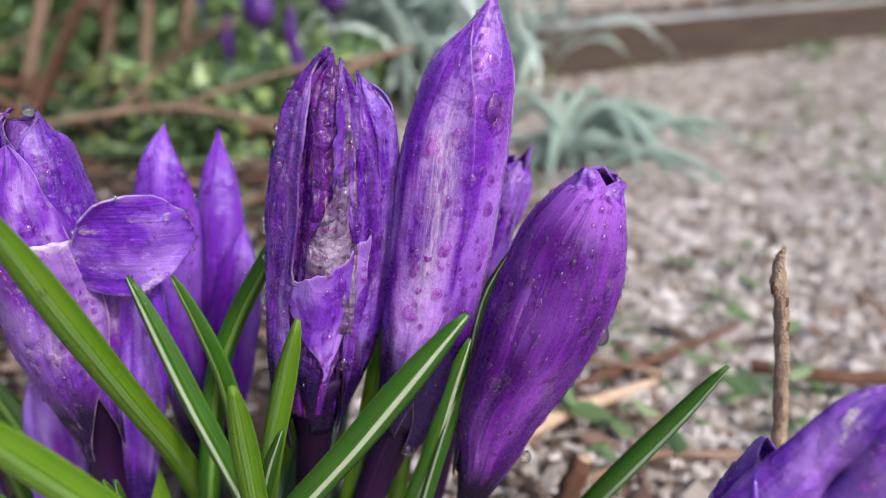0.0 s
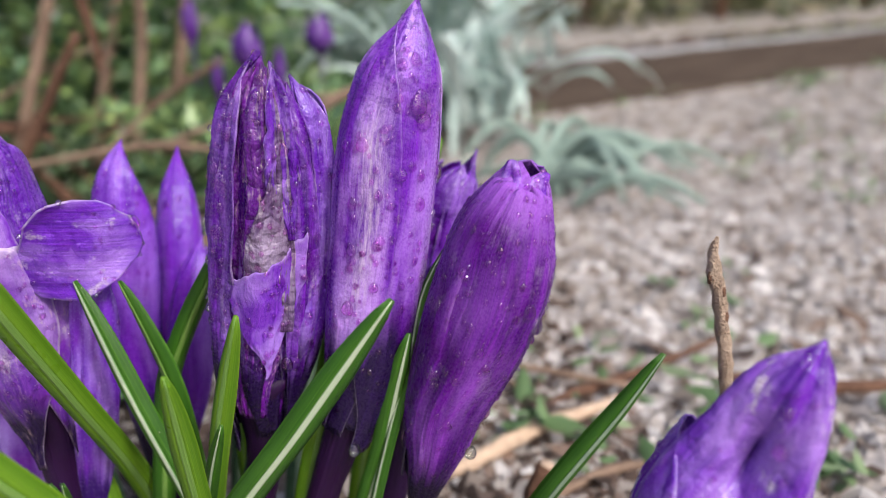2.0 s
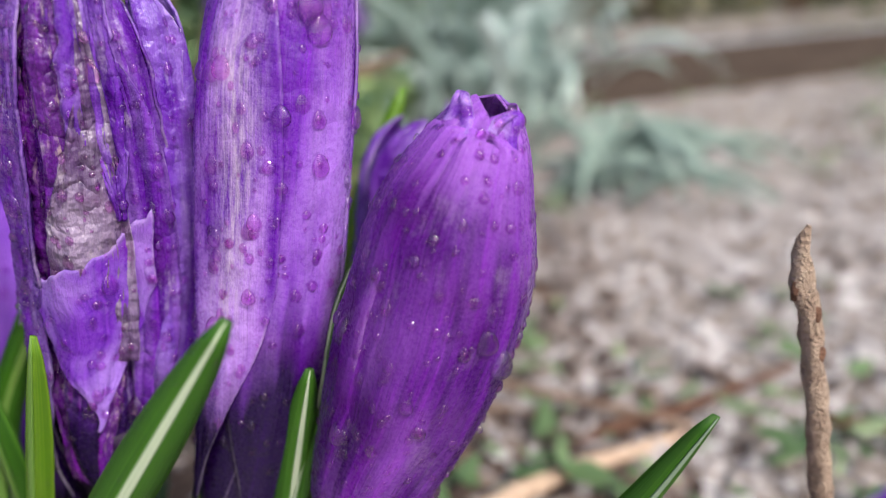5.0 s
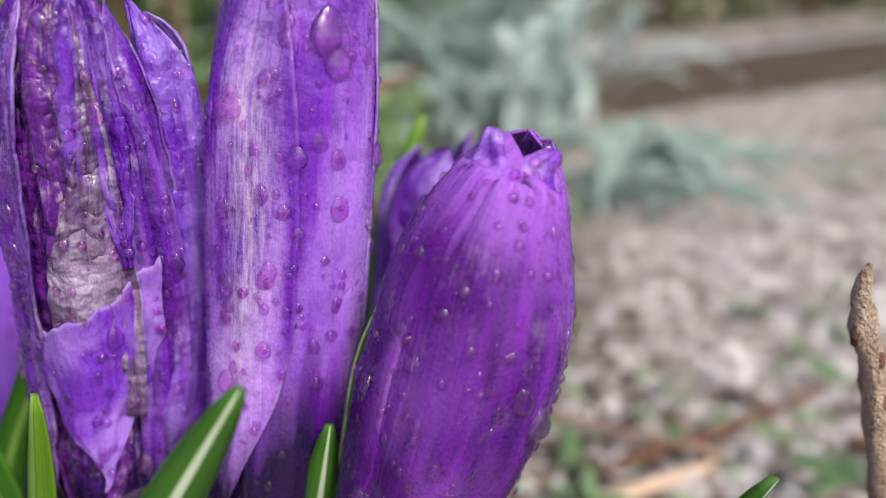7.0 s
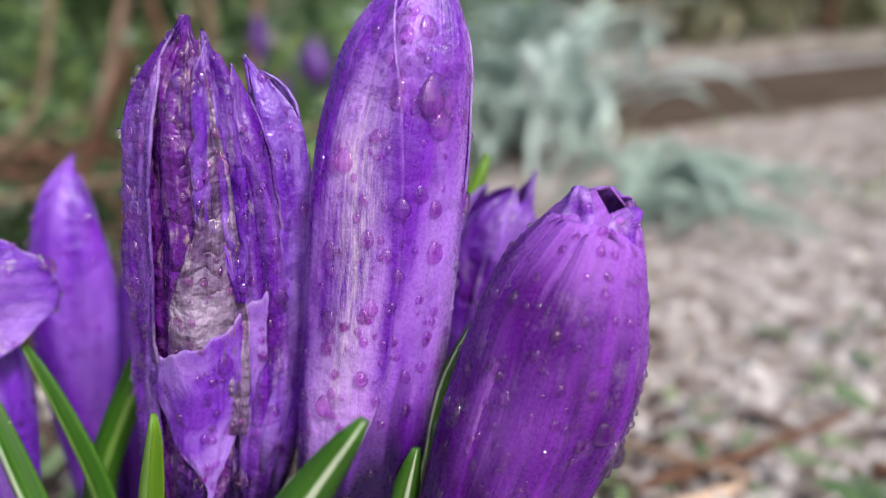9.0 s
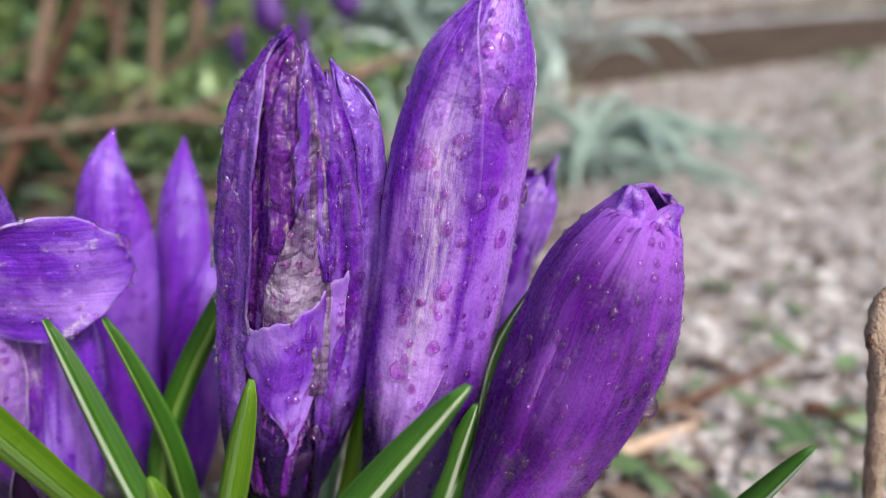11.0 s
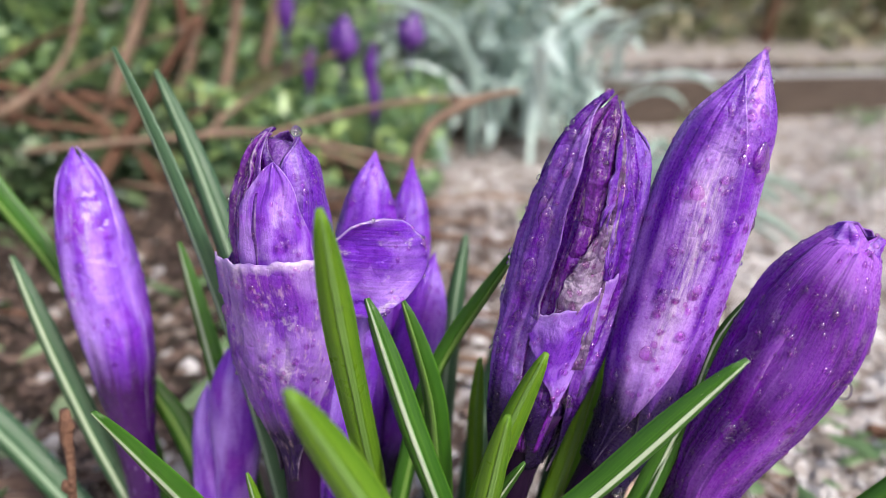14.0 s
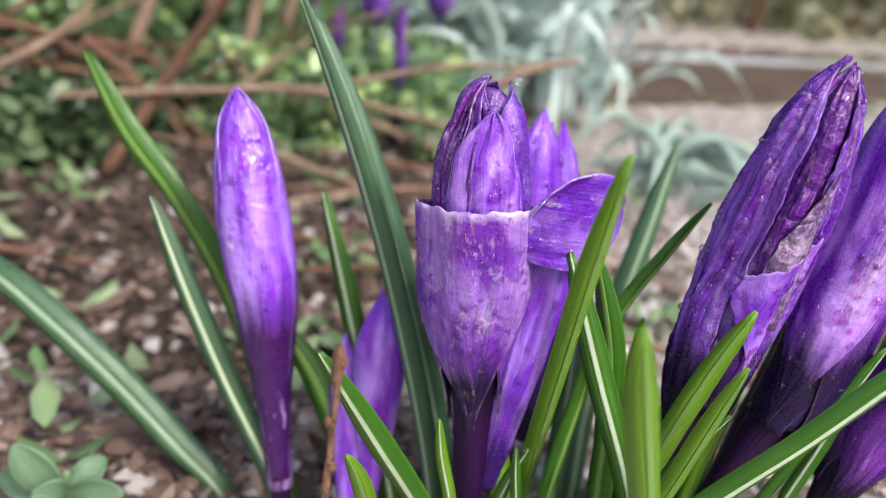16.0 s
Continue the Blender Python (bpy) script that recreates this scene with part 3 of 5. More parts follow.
def bud_twig():
    st = thing("budded_twig", "slim upright brown twig with small buds", "twig")
    rows = np.array([(-68.6, 55.6, -3, 0.5), (-67.8, 56, 25, 0.47), (-67.3, 56.2, 48.9, 0.44), (-67.0, 56.6, 55.8, 0.42), (-66.8, 57.2, 63.1, 0.42), (-66.75, 57.5, 68.6, 0.6), (-66.8, 57.6, 69.3, 0.45)]) * MM
    link("shaft", tube_mesh("shaft", rows, 44, 10, 0.4, 8.0), BARK_DARK, st)
    c = spline(rows, 40)
    for k, (i, s) in enumerate(((38, 1), (34, -1), (31, 1), (26, -1), (21, 1), (15, -1))):
        p = c[i, :3] + np.array([s * 0.00045, -0.0002, 0])
        link("bud", tube_mesh("bud", [(*(p + [0, 0, -0.0007]), 0.0002), (*p, 0.00055), (*(p + [s * 0.0002, 0, 0.0009]), 0.0002)], 6, 7, 0.2, k), BARK_DARK, st)


bud_twig()

# ---- crocus flowers ----
SQUASH = {}  # flower name -> its depth against its width
RIDGE = {}  # flower name -> (side in degrees, width, millimetres out) of its ridges and hollows
SKIN = {}  # flower name -> (verts, faces) of its outer petals, for the drops


def frames_along(c):
    t = np.gradient(c[:, :3], axis=0)
    t /= np.linalg.norm(t, axis=1)[:, None] + 1e-12
    f = np.array([0.0, -1.0, 0.0]) - t * (t @ np.array([0.0, -1.0, 0.0]))[:, None]
    f /= np.linalg.norm(f, axis=1)[:, None] + 1e-12
    return t, f, np.cross(t, f)


def tepal(flower, rows, material, phi, span, lo=0.25, hi=1.0, lift=0.0, pleat=0.25, seed=0.0, claw=0.35, claw_to=0.35, taper=0.62, sharp=2.0,
          curl=0.0, ragged=0.0, swell=1.0, skin=True, label="", n=48, m=23, name="tepal", flare=0.0, crepe=0.3, slant=0.0, keep=False, frill=0.0, dent=None):
    """One petal wrapped round the flower's axis; phi: the side it faces (0 to the path's start, 90 to its right), span: half its width in degrees."""
    fine = 6 * n
    top = hi + abs(slant) * (hi - lo)
    c0 = spline(np.array(rows, float) * MM, fine, lo, top)
    _, f0, sd0 = frames_along(c0)
    flat = 1.0 - SQUASH.get(flower.name, 1.0)
    f0 = f0 * np.array([1.0 - flat * smooth(0.24, 0.48, lo + (top - lo) * k / (fine - 1)) for k in range(fine)])[:, None]
    verts, uvs = [], []
    for i in range(n):
        v = i / (n - 1)
        w = claw + (1 - claw) * smooth(0.0, claw_to, v)
        if v > taper:
            w *= max(1 - ((v - taper) / (1 - taper)) ** sharp, 0.0) ** 0.62
        w = max(w, 0.02)
        for j in range(m):
            u = 2 * j / (m - 1) - 1
            k = min(int((fine - 1) * v * (1 + slant * u * v) * (hi - lo) / (top - lo)), fine - 1)
            c, f, sd = c0[k], f0[k], sd0[k]
            uu = u * (1 + ragged * 0.25 * fbm(v * 9 + seed, 4.0 * (u > 0)))
            g = radians(phi + span * w * uu + 5 * fbm(v * 2.2, seed, 1.0))
            wr = fbm(uu * 3.1 + seed, v * 1.7, seed) * 0.8 + 0.5 * math.sin(uu * 9 + seed + 2.0 * fbm(v * 2, seed)) * smooth(0.05, 0.5, v)
            wr += crepe * fbm(uu * 11 + seed, v * 7, 2.0)
            up = lift if keep else lift * (1 - 0.85 * smooth(0.86, 1.0, v))
            r = max(c[3], 0.0002) * swell + (up + pleat * (1 if keep else 1 - 0.8 * smooth(0.9, 1.0, v)) * wr * (0.35 + 0.65 * smooth(0, 0.3, v))) * MM
            r += curl * MM * abs(u) ** 3 * smooth(0.3, 1.0, v) + flare * MM * smooth(0.75, 1.0, v)
            if dent:
                r -= dent[2] * MM * math.exp(-((v - dent[0]) / dent[3]) ** 2 - ((u - dent[1]) / dent[4]) ** 2)
            for side, wide, out in RIDGE.get(flower.name, ()):
                r += out * MM * math.exp(-((math.degrees(g) - side) / wide) ** 2) * smooth(0.0, 0.4, v) * min(1.0, c[3] / 0.005)
            r = max(r, 0.00012)
            p = c[:3] + r * (math.cos(g) * f + math.sin(g) * sd)
            if ragged:
                p = p + np.array([0, 0, 1]) * ragged * 0.0016 * smooth(0.8, 1, v) * fbm(u * 4 + seed, 7.0)
            if frill:
                p = p + np.array([0, 0, 1]) * frill * MM * smooth(0.7, 1, v) * (fbm(u * 2.2 + seed, 3.0) + 0.2 * fbm(u * 9 + seed, 8.0))
                p = p + (math.cos(g) * f + math.sin(g) * sd) * 0.35 * frill * MM * smooth(0.82, 1, v) * fbm(u * 4 + seed, 11.0)
            verts.append(p)
            uvs.append((0.5 + 0.5 * u * w, v))
    faces = grid_faces(n, m)
    if skin:
        sv, sf = SKIN.setdefault(flower.name, ([], []))
        k = len(sv)
        sv.extend(verts)
        sf.extend(tuple(q + k for q in g) for g in faces)
    me = mesh_of(name, verts, faces, uvs)
    rim = me.attributes.new("rim", "FLOAT", "POINT")
    cut = taper > 1.0
    rim.data.foreach_set("value", [max(abs(2 * j / (m - 1) - 1), i / (n - 1) if cut else 0.0) for i in range(n) for j in range(m)])
    return link(name, me, material, flower, label, thick=0.00022)


def tube_of(flower, rows, upto, material=None, swell=0.8):
    """The long floral tube from the soil up into the petals."""
    c = spline(np.array(rows, float) * MM, 30, 0.0, upto)
    d = c[0, :3] - c[6, :3]
    d /= np.linalg.norm(d)
    foot = c[0, :3] + d * (c[0, 2] + 0.004) / max(-d[2], 0.3)
    first = np.array([[*foot, c[0, 3] * 0.8]])
    c[:, 3] *= swell
    me = tube_mesh("floral_tube", np.vstack([first, c]), 30, 14, 0.06, upto)
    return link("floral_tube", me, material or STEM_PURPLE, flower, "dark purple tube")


def core(flower, rows, material, lo, seed, hi=0.975, swell=0.82):
    """The inner petals, rolled together into one closed bud."""
    return tepal(flower, rows, material, 0, 178, lo, hi, 0.0, 0.3, seed, claw=1.0, taper=0.995, swell=swell, skin=False, label="rolled inner petals", m=41, crepe=0.6)


def six(flower, rows, inner, outer, lo, turn=0.0, pleat=0.25, lift=0.45, span=66, seed=0.0, **more):
    for k in range(3):
        tepal(flower, rows, inner, turn + 60 + 120 * k, span * 0.95, lo + 0.02, 0.985, 0.0, pleat, seed + k * 1.7 + 0.4, swell=0.95, **more)
    for k in range(3):
        tepal(flower, rows, outer, turn + 120 * k, span, lo, 1.0, lift, pleat, seed + k * 2.3, **more)


F1 = [(-8.5, 82.3, 35.3, 3.0), (-5.6, 83.0, 43.1, 3.6), (-2.0, 83.8, 52.4, 4.8), (0.5, 84.5, 61.2, 5.8), (1.9, 85.3, 69.7, 6.1), (3.1, 86.0, 77.8, 6.2), (4.2, 86.7, 85.6, 6.2), (5.6, 87.4, 93.0, 5.6), (7.3, 88.0, 100.1, 4.0), (8.1, 88.4, 103.5, 2.1), (8.8, 88.8, 106.9, 0.25)]
tall = thing("crocus_flower", "tall closed violet crocus, wet with raindrops", "flower", "crocuses in the clump")
SQUASH[tall.name] = 0.86
tube_of(tall, F1, 0.42)
for _phi, _sp, _li, _se in ((75, 76, 0.0, 1.1), (195, 76, 0.0, 2.2), (-50, 76, 0.1, 3.4)):
    tepal(tall, F1, PETAL_VIOLET, _phi, _sp, 0.18, 0.99, _li, 0.10, _se, claw=0.55, swell=0.94, taper=0.86)
core(tall, F1, PETAL_VIOLET, 0.2, 3.0, 1.0, 0.93)
tepal(tall, F1, PETAL_VIOLET, 160, 76, 0.2, 0.98, 0.25, 0.12, 5.2, taper=0.82)
tepal(tall, F1, PETAL_VIOLET, 50, 70, 0.15, 1.0, 0.2, 0.14, 6.1, claw=0.45, claw_to=0.3, taper=0.84, n=60, m=33)
tepal(tall, F1, PETAL_STREAKED, -46, 62, 0.19, 0.955, 0.75, 0.2, 7.7, curl=0.35, claw=0.08, claw_to=0.44, taper=0.72, sharp=1.6, n=64, m=37, label="broad outer petal with a pale streak")

F2 = [(-18.0, 82.9, 34.8, 2.7), (-17.5, 83.0, 37.9, 3.0), (-16.3, 83.2, 46.8, 3.5), (-15.7, 83.3, 54.4, 5.2), (-14.7, 83.5, 61.6, 6.4), (-13.5, 83.7, 70.2, 6.9), (-12.4, 83.6, 78.5, 7.0), (-11.4, 83.2, 86.5, 6.3), (-10.7, 82.9, 94.0, 4.8), (-10.3, 82.9, 97.6, 3.2), (-9.6, 82.9, 101.3, 0.6)]
wilted = thing("crocus_flower", "wilted wrinkled purple crocus with dry papery scars and raindrops", "flower", "crocuses in the clump")
SQUASH[wilted.name], RIDGE[wilted.name] = 0.5, ((0, 18, 2.6), (50, 26, -1.8))
tube_of(wilted, F2, 0.34)
for _phi, _sp, _li, _se, _hi in ((110, 78, -0.4, 1.6, 0.95), (-120, 82, -0.1, 2.9, 0.97), (180, 76, 0.0, 4.2, 0.96), (35, 66, -0.7, 8.3, 0.97)):
    tepal(wilted, F2, PETAL_WILTED, _phi, _sp, 0.20, _hi, _li, 0.5, _se, claw=0.5, ragged=0.4, taper=0.86, crepe=0.6)
core(wilted, F2, PETAL_FLUSH, 0.25, 5.0, 0.98, 0.8)
tepal(wilted, F2, PETAL_FLUSH, -8, 46, 0.26, 0.99, -0.5, 0.9, 21.3, claw=0.6, ragged=0.5, taper=0.86, n=70, m=41, crepe=0.9, label="sunken magenta petal with dry scars")
tepal(wilted, F2, PETAL_WILTED, -74, 50, 0.15, 1.0, 0.45, 1.0, 5.5, claw=0.45, ragged=0.3, curl=0.5, taper=0.84, n=70, m=41, crepe=0.4)
tepal(wilted, F2, PETAL_FLAP, 36, 28, 0.66, 0.985, 0.55, 0.95, 9.4, claw=0.12, claw_to=0.45, ragged=0.4, curl=0.5, taper=0.84, n=60, m=33, crepe=0.35, label="rumpled upper petal flap")
tepal(wilted, F2, PETAL_DRY, 16, 26, 0.46, 0.88, 1.0, 0.45, 31.0, claw=0.8, claw_to=0.3, taper=0.35, sharp=1.3, ragged=0.2, slant=0.25, n=50, m=31, crepe=0.8, label="dry grey papery membrane")
tepal(wilted, F2, PETAL_SCRAP, 14, 46, 0.36, 0.615, 1.15, 0.25, 12.0, claw=0.02, claw_to=0.85, taper=1.01, ragged=0.25, n=60, m=37, crepe=0.35, slant=0.22, keep=True, frill=0.5, label="torn pale outer petal")
tepal(wilted, F2, PETAL_WILTED, 62, 30, 0.2, 0.85, 0.6, 0.4, 14.5, claw=0.2, claw_to=0.6)
F2L = [(-13.8, 84.3, 50.4, 2.1), (-10.9, 84.9, 56.8, 2.3), (-8.0, 85.3, 65.5, 2.4), (-6.6, 85.8, 73.9, 2.5), (-5.8, 86.2, 81.9, 2.6), (-5.7, 86.6, 89.5, 2.5), (-6.2, 87.0, 94.7, 2.0), (-7.9, 87.2, 98.0, 0.3)]
tepal(wilted, F2L, PETAL_SIDE, 15, 95, 0.0, 1.0, 0.2, 0.35, 16.5, claw=0.6, taper=0.7, ragged=0.5, n=52, label="narrow side petal with a hooked tip")
tepal(wilted, F2L, PETAL_SIDE, 150, 95, 0.0, 0.97, 0.0, 0.3, 18.2, claw=0.6, taper=0.7, skin=False)

F3 = [(6.4, 80.8, 35.9, 2.1), (7.3, 80.8, 39.2, 3.0), (8.7, 80.8, 44.2, 4.0), (11.2, 81.2, 53.6, 5.6), (14.7, 81.6, 62.4, 7.0), (17.8, 81.9, 70.8, 7.3), (19.7, 82.1, 78.4, 6.2), (21.1, 82.2, 82.4, 4.5), (22.1, 82.1, 85.0, 3.1), (22.9, 81.9, 86.8, 1.7)]
blunt = thing("crocus_flower", "leaning deep purple crocus with a blunt rolled-in top and raindrops", "flower", "crocuses in the clump")
tube_of(blunt, F3, 0.2)
for _k in range(3):
    tepal(blunt, F3, PETAL_DEEP, 60 + 120 * _k, 70, 0.10, 1.0, -0.1, 0.15, 1.3 + 2 * _k, claw=0.6, taper=0.99)
tepal(blunt, F3, PETAL_DEEP, 125, 74, 0.08, 1.0, 0.25, 0.2, 4.1, claw=0.5, taper=0.985, flare=0.3)
tepal(blunt, F3, PETAL_DEEP, -112, 74, 0.08, 0.985, 0.25, 0.2, 6.8, claw=0.5, taper=0.98)
tepal(blunt, F3, PETAL_DEEP, 4, 80, 0.03, 0.965, 0.4, 0.34, 9.2, claw=0.5, taper=0.985, ragged=0.3, n=70, m=45, crepe=0.4, keep=True)

for _phi, _se, _sp in ((-75, 1.0, 62), (60, 2.5, 58), (170, 4.0, 70)):
    tepal(blunt, [(20.6, 82.2, 81.2, 4.5), (21.5, 82.1, 83.6, 3.5), (22.1, 82.0, 85.2, 2.9), (22.7, 81.9, 86.8, 2.5)], PETAL_LIP, _phi, _sp, 0.0, 1.0, 0.15, 0.25, _se, claw=0.9, taper=0.6, curl=-0.5, n=20, m=17, crepe=0.5, keep=True, name="lip", label="curled lip at the flower's mouth, sky sheen in its pale colour")

F4C, F4H = [(-47.6, 83.3, 28.7, 3.5), (-48.5, 84.7, 41.1, 3.7), (-48.9, 85.6, 46.9, 4.3), (-49.6, 86.4, 51.5, 5.3), (-50.3, 87.2, 55.9, 6.6), (-50.8, 88.0, 60.4, 7.8), (-51.3, 89.0, 69.3, 8.4), (-52.1, 89.3, 76.8, 8.4)], [(-50.5, 88.4, 63.2, 5.6), (-51.3, 89.1, 72.2, 6.5), (-51.9, 89.4, 77.7, 6.7), (-52.2, 89.6, 82.3, 6.2), (-52.0, 89.9, 86.4, 5.1), (-51.9, 90.1, 90.4, 3.6), (-51.0, 90.3, 93.0, 1.2)]
torn = thing("crocus_flower", "half-open violet crocus with torn, turned-down outer petals", "flower", "crocuses in the clump")
tube_of(torn, F4C, 0.5)
for _k in range(3):
    tepal(torn, F4H, PETAL_DARK, 70 + 120 * _k, 62, 0.0, 1.0 - 0.03 * _k, -0.9, 0.3, 2.0 + _k, claw=0.9, taper=0.8, ragged=0.2, crepe=0.25)
core(torn, F4H, PETAL_DARK, 0.0, 6.0, 0.95, 0.7)
tepal(torn, F4H, PETAL_DARK, -66, 50, 0.0, 0.98, 0.1, 0.4, 6.2, claw=0.95, sharp=3.5, taper=0.72, curl=0.5, m=41, crepe=0.3, label="dark petal rolled inwards")
tepal(torn, F4H, PETAL_FLUSH, -46, 16, 0.05, 0.96, 0.1, 0.5, 16.2, claw=0.9, taper=0.7, curl=0.9, m=25, crepe=0.4, label="magenta petal edge between the folds")
tepal(torn, F4H, PETAL_FLAP, 56, 54, 0.0, 0.985, 0.0, 0.25, 17.4, claw=0.95, sharp=3.5, taper=0.66, curl=0.3, m=41, crepe=0.3, label="violet petal closing over the hood")
tepal(torn, F4H, PETAL_TIP, 2, 46, 0.10, 0.87, 0.35, 0.22, 7.4, claw=1.0, flare=0.3, taper=0.3, sharp=2.6, n=56, m=33, curl=0.4, crepe=0.25, keep=True, label="short pale pointed petal in front of the bud")
tepal(torn, F4C, PETAL_TORN, -8, 66, 0.28, 1.0, 0.4, 0.35, 8.8, keep=True, claw=0.12, claw_to=0.45, taper=1.01, ragged=0.0, flare=0.3, n=64, m=49, crepe=0.5, frill=0.6, label="broad outer petal with a torn-off top")
tepal(torn, F4C, PETAL_TORN, 80, 50, 0.22, 0.97, 0.1, 0.3, 10.2, claw=0.2, claw_to=0.45, taper=0.9)
tepal(torn, F4C, PETAL_TORN, -105, 55, 0.26, 0.96, 0.1, 0.3, 11.7, claw=0.2, claw_to=0.45, taper=0.93, ragged=0.5)
tepal(torn, F4C, PETAL_PALE, 150, 62, 0.24, 0.9, 0.0, 0.3, 13.1, claw=0.3, taper=0.9)
tepal(torn, [(-45.5, 84.5, 30, 2.4), (-43.6, 86.5, 44, 3.2), (-41.8, 88.0, 56, 3.6), (-40.4, 88.8, 66, 3.4), (-40.0, 89, 74, 2.0)], PETAL_PALE, 20, 70, 0, 1, 0.0, 0.25, 15.0, claw=0.4, taper=0.8, label="long lilac petal hanging beside the tube")


FOLD_RIM = []


def folded_petal(flower, centre, wide, high, material, label, seed, turn=18):
    """A petal folded down over the flower's edge: a rounded, cupped flap with a thin rim."""
    n, m = 26, 30
    verts, uvs = [], []
    spin = Euler((radians(-6), radians(8), radians(turn))).to_matrix()
    for i in range(n):
        q = i / (n - 1)
        for j in range(m):
            g = 2 * math.pi * j / m
            k = 1 + 0.06 * fbm(math.cos(g) * 1.6 + seed, math.sin(g) * 1.6)
            x, z = q * wide * k * math.cos(g), q * high * k * math.sin(g)
            x *= 1 - 0.10 * math.sin(g)
            if z < 0:
                x, z = x + 0.45 * z, z * 1.2
            y = 0.35 * wide * (x / wide) ** 2 * (1 if x > 0 else 0.3) - 0.12 * high * (z / high) + 0.0003 * fbm(x * 900, z * 300, seed) - 0.0012 * q**4 * math.sin(g * 2 + seed)
            p = spin @ Vector((x, y, z))
            verts.append((centre[0] + p.x, centre[1] + p.y, centre[2] + p.z))
            uvs.append((0.5 + 0.45 * z / high, 0.62 + 0.3 * x / wide))
    faces = grid_faces(n, m, True)
    sv, sf = SKIN.setdefault(flower.name, ([], []))
    k = len(sv)
    sv.extend(verts)
    sf.extend(tuple(a + k for a in g) for g in faces)
    FOLD_RIM.extend(verts[-m:])
    me = mesh_of("folded_petal", verts, faces, uvs)
    rim = me.attributes.new("rim", "FLOAT", "POINT")
    rim.data.foreach_set("value", [i / (n - 1) for i in range(n) for _ in range(m)])
    return link("folded_petal", me, material, flower, label, thick=0.00025)


folded_petal(torn, (-0.0377, 0.0838, 0.0768), 0.0076, 0.0066, PETAL_DISC, "rounded petal folded outwards, with a pale rim", 3.3)

F5 = [(-80.4, 98.1, 11.2, 2.31), (-81.8, 99.4, 20.8, 2.31), (-82.5, 100.4, 26.4, 2.67), (-83.3, 101.3, 32.0, 3.12), (-83.9, 102.3, 37.5, 3.83), (-84.7, 103.2, 42.8, 4.72), (-85.4, 104.2, 48.1, 5.25), (-86.4, 105.1, 53.2, 5.7), (-88.4, 106.4, 63.5, 5.87), (-90.1, 107.6, 73.3, 4.72), (-91.3, 108.7, 80.0, 2.85), (-92.1, 109.5, 83.6, 0.36)]
bud = thing("crocus_flower", "slender closed lilac crocus bud with raindrops", "flower", "crocuses in the clump")
tube_of(bud, F5, 0.35)
core(bud, F5, PETAL_BUD, 0.3, 7.0)
six(bud, F5, PETAL_BUD, PETAL_BUD, 0.05, 20, 0.10, 0.18, 74, 3.0, claw=0.55, taper=0.74)

tepal(bud, F5, PETAL_SHEATH, 10, 100, 0.02, 0.32, 0.03, 0.2, 4.4, claw=0.7, taper=0.55, sharp=1.3, ragged=0.3, crepe=0.8, name="sheath", label="thin papery sheath round the bud's foot")

F6a, F6b, F6c = [(-40.4, 99.4, 28.8, 2.5), (-42.0, 101.7, 45.3, 3.7), (-42.7, 103.6, 55.5, 4.7), (-42.9, 105.4, 65.2, 5.4), (-42.4, 107.2, 74.5, 5.1), (-42.2, 109.0, 82.6, 2.9), (-41.9, 110.4, 85.9, 0.5)], [(-40.4, 102.2, 26.4, 2.4), (-38.2, 106.4, 45.8, 3.0), (-36.9, 110.0, 57.6, 3.8), (-36.1, 113.6, 69.1, 3.9), (-36.3, 116.9, 76.3, 2.9), (-36.6, 120.2, 82.5, 0.4)], [(-38.3, 100.3, 28.0, 2.6), (-34.1, 103.4, 44.2, 3.6), (-33.2, 106.1, 54.0, 4.6), (-31.5, 108.8, 63.6, 2.9), (-31.0, 111.2, 68.4, 0.5)]
spread = thing("crocus_flower", "open lilac crocus with three upright pointed petals", "flower", "crocuses in the clump")
tube_of(spread, F6a, 0.3)
for _rows, _phi, _se in ((F6a, 5, 1.0), (F6b, 12, 3.0), (F6c, -15, 5.0)):
    tepal(spread, _rows, PETAL_SPREAD, _phi, 88, 0.0, 1.0, 0.0, 0.2, _se, claw=0.7, taper=0.6, swell=1.0)
    tepal(spread, _rows, PETAL_SPREAD, _phi + 180, 80, 0.0, 0.96, 0.0, 0.2, _se + 7, claw=0.7, taper=0.6, swell=0.6, skin=False)

F7 = [(6.0, 100.8, 49.3, 3.6), (9.1, 102.8, 63.9, 3.4), (10.4, 104.3, 70.6, 3.5), (11.8, 105.7, 75.8, 4.2), (13.8, 107.0, 80.2, 3.1), (17.0, 108.2, 83.3, 0.3)]
hidden = thing("crocus_flower", "small crumpled purple crocus behind the tall one", "flower", "crocuses in the clump")
tube_of(hidden, F7, 0.35)
for _phi, _hi, _se in ((0, 0.9, 1.0), (120, 1.0, 2.0), (240, 0.88, 3.0), (60, 0.95, 4.0), (180, 0.92, 5.0)):
    tepal(hidden, F7, PETAL_WILTED, _phi, 66, 0.1, _hi, 0.2, 0.6, _se, claw=0.6, taper=0.6)

F8 = [(42.4, 56.6, 32.0, 3.2), (40.4, 57.0, 44.8, 7.9), (40.8, 57.1, 54.1, 8.9), (42.2, 57.0, 58.8, 7.7), (43.8, 56.8, 63.2, 6.4), (45.2, 56.6, 67.4, 5.2), (46.9, 56.4, 71.6, 3.4), (48.4, 56.1, 75.2, 0.8)]
near = thing("crocus_flower", "large crumpled violet crocus lying low, flecked with pale scars", "flower", "crocuses in the clump")
tube_of(near, F8, 0.25)
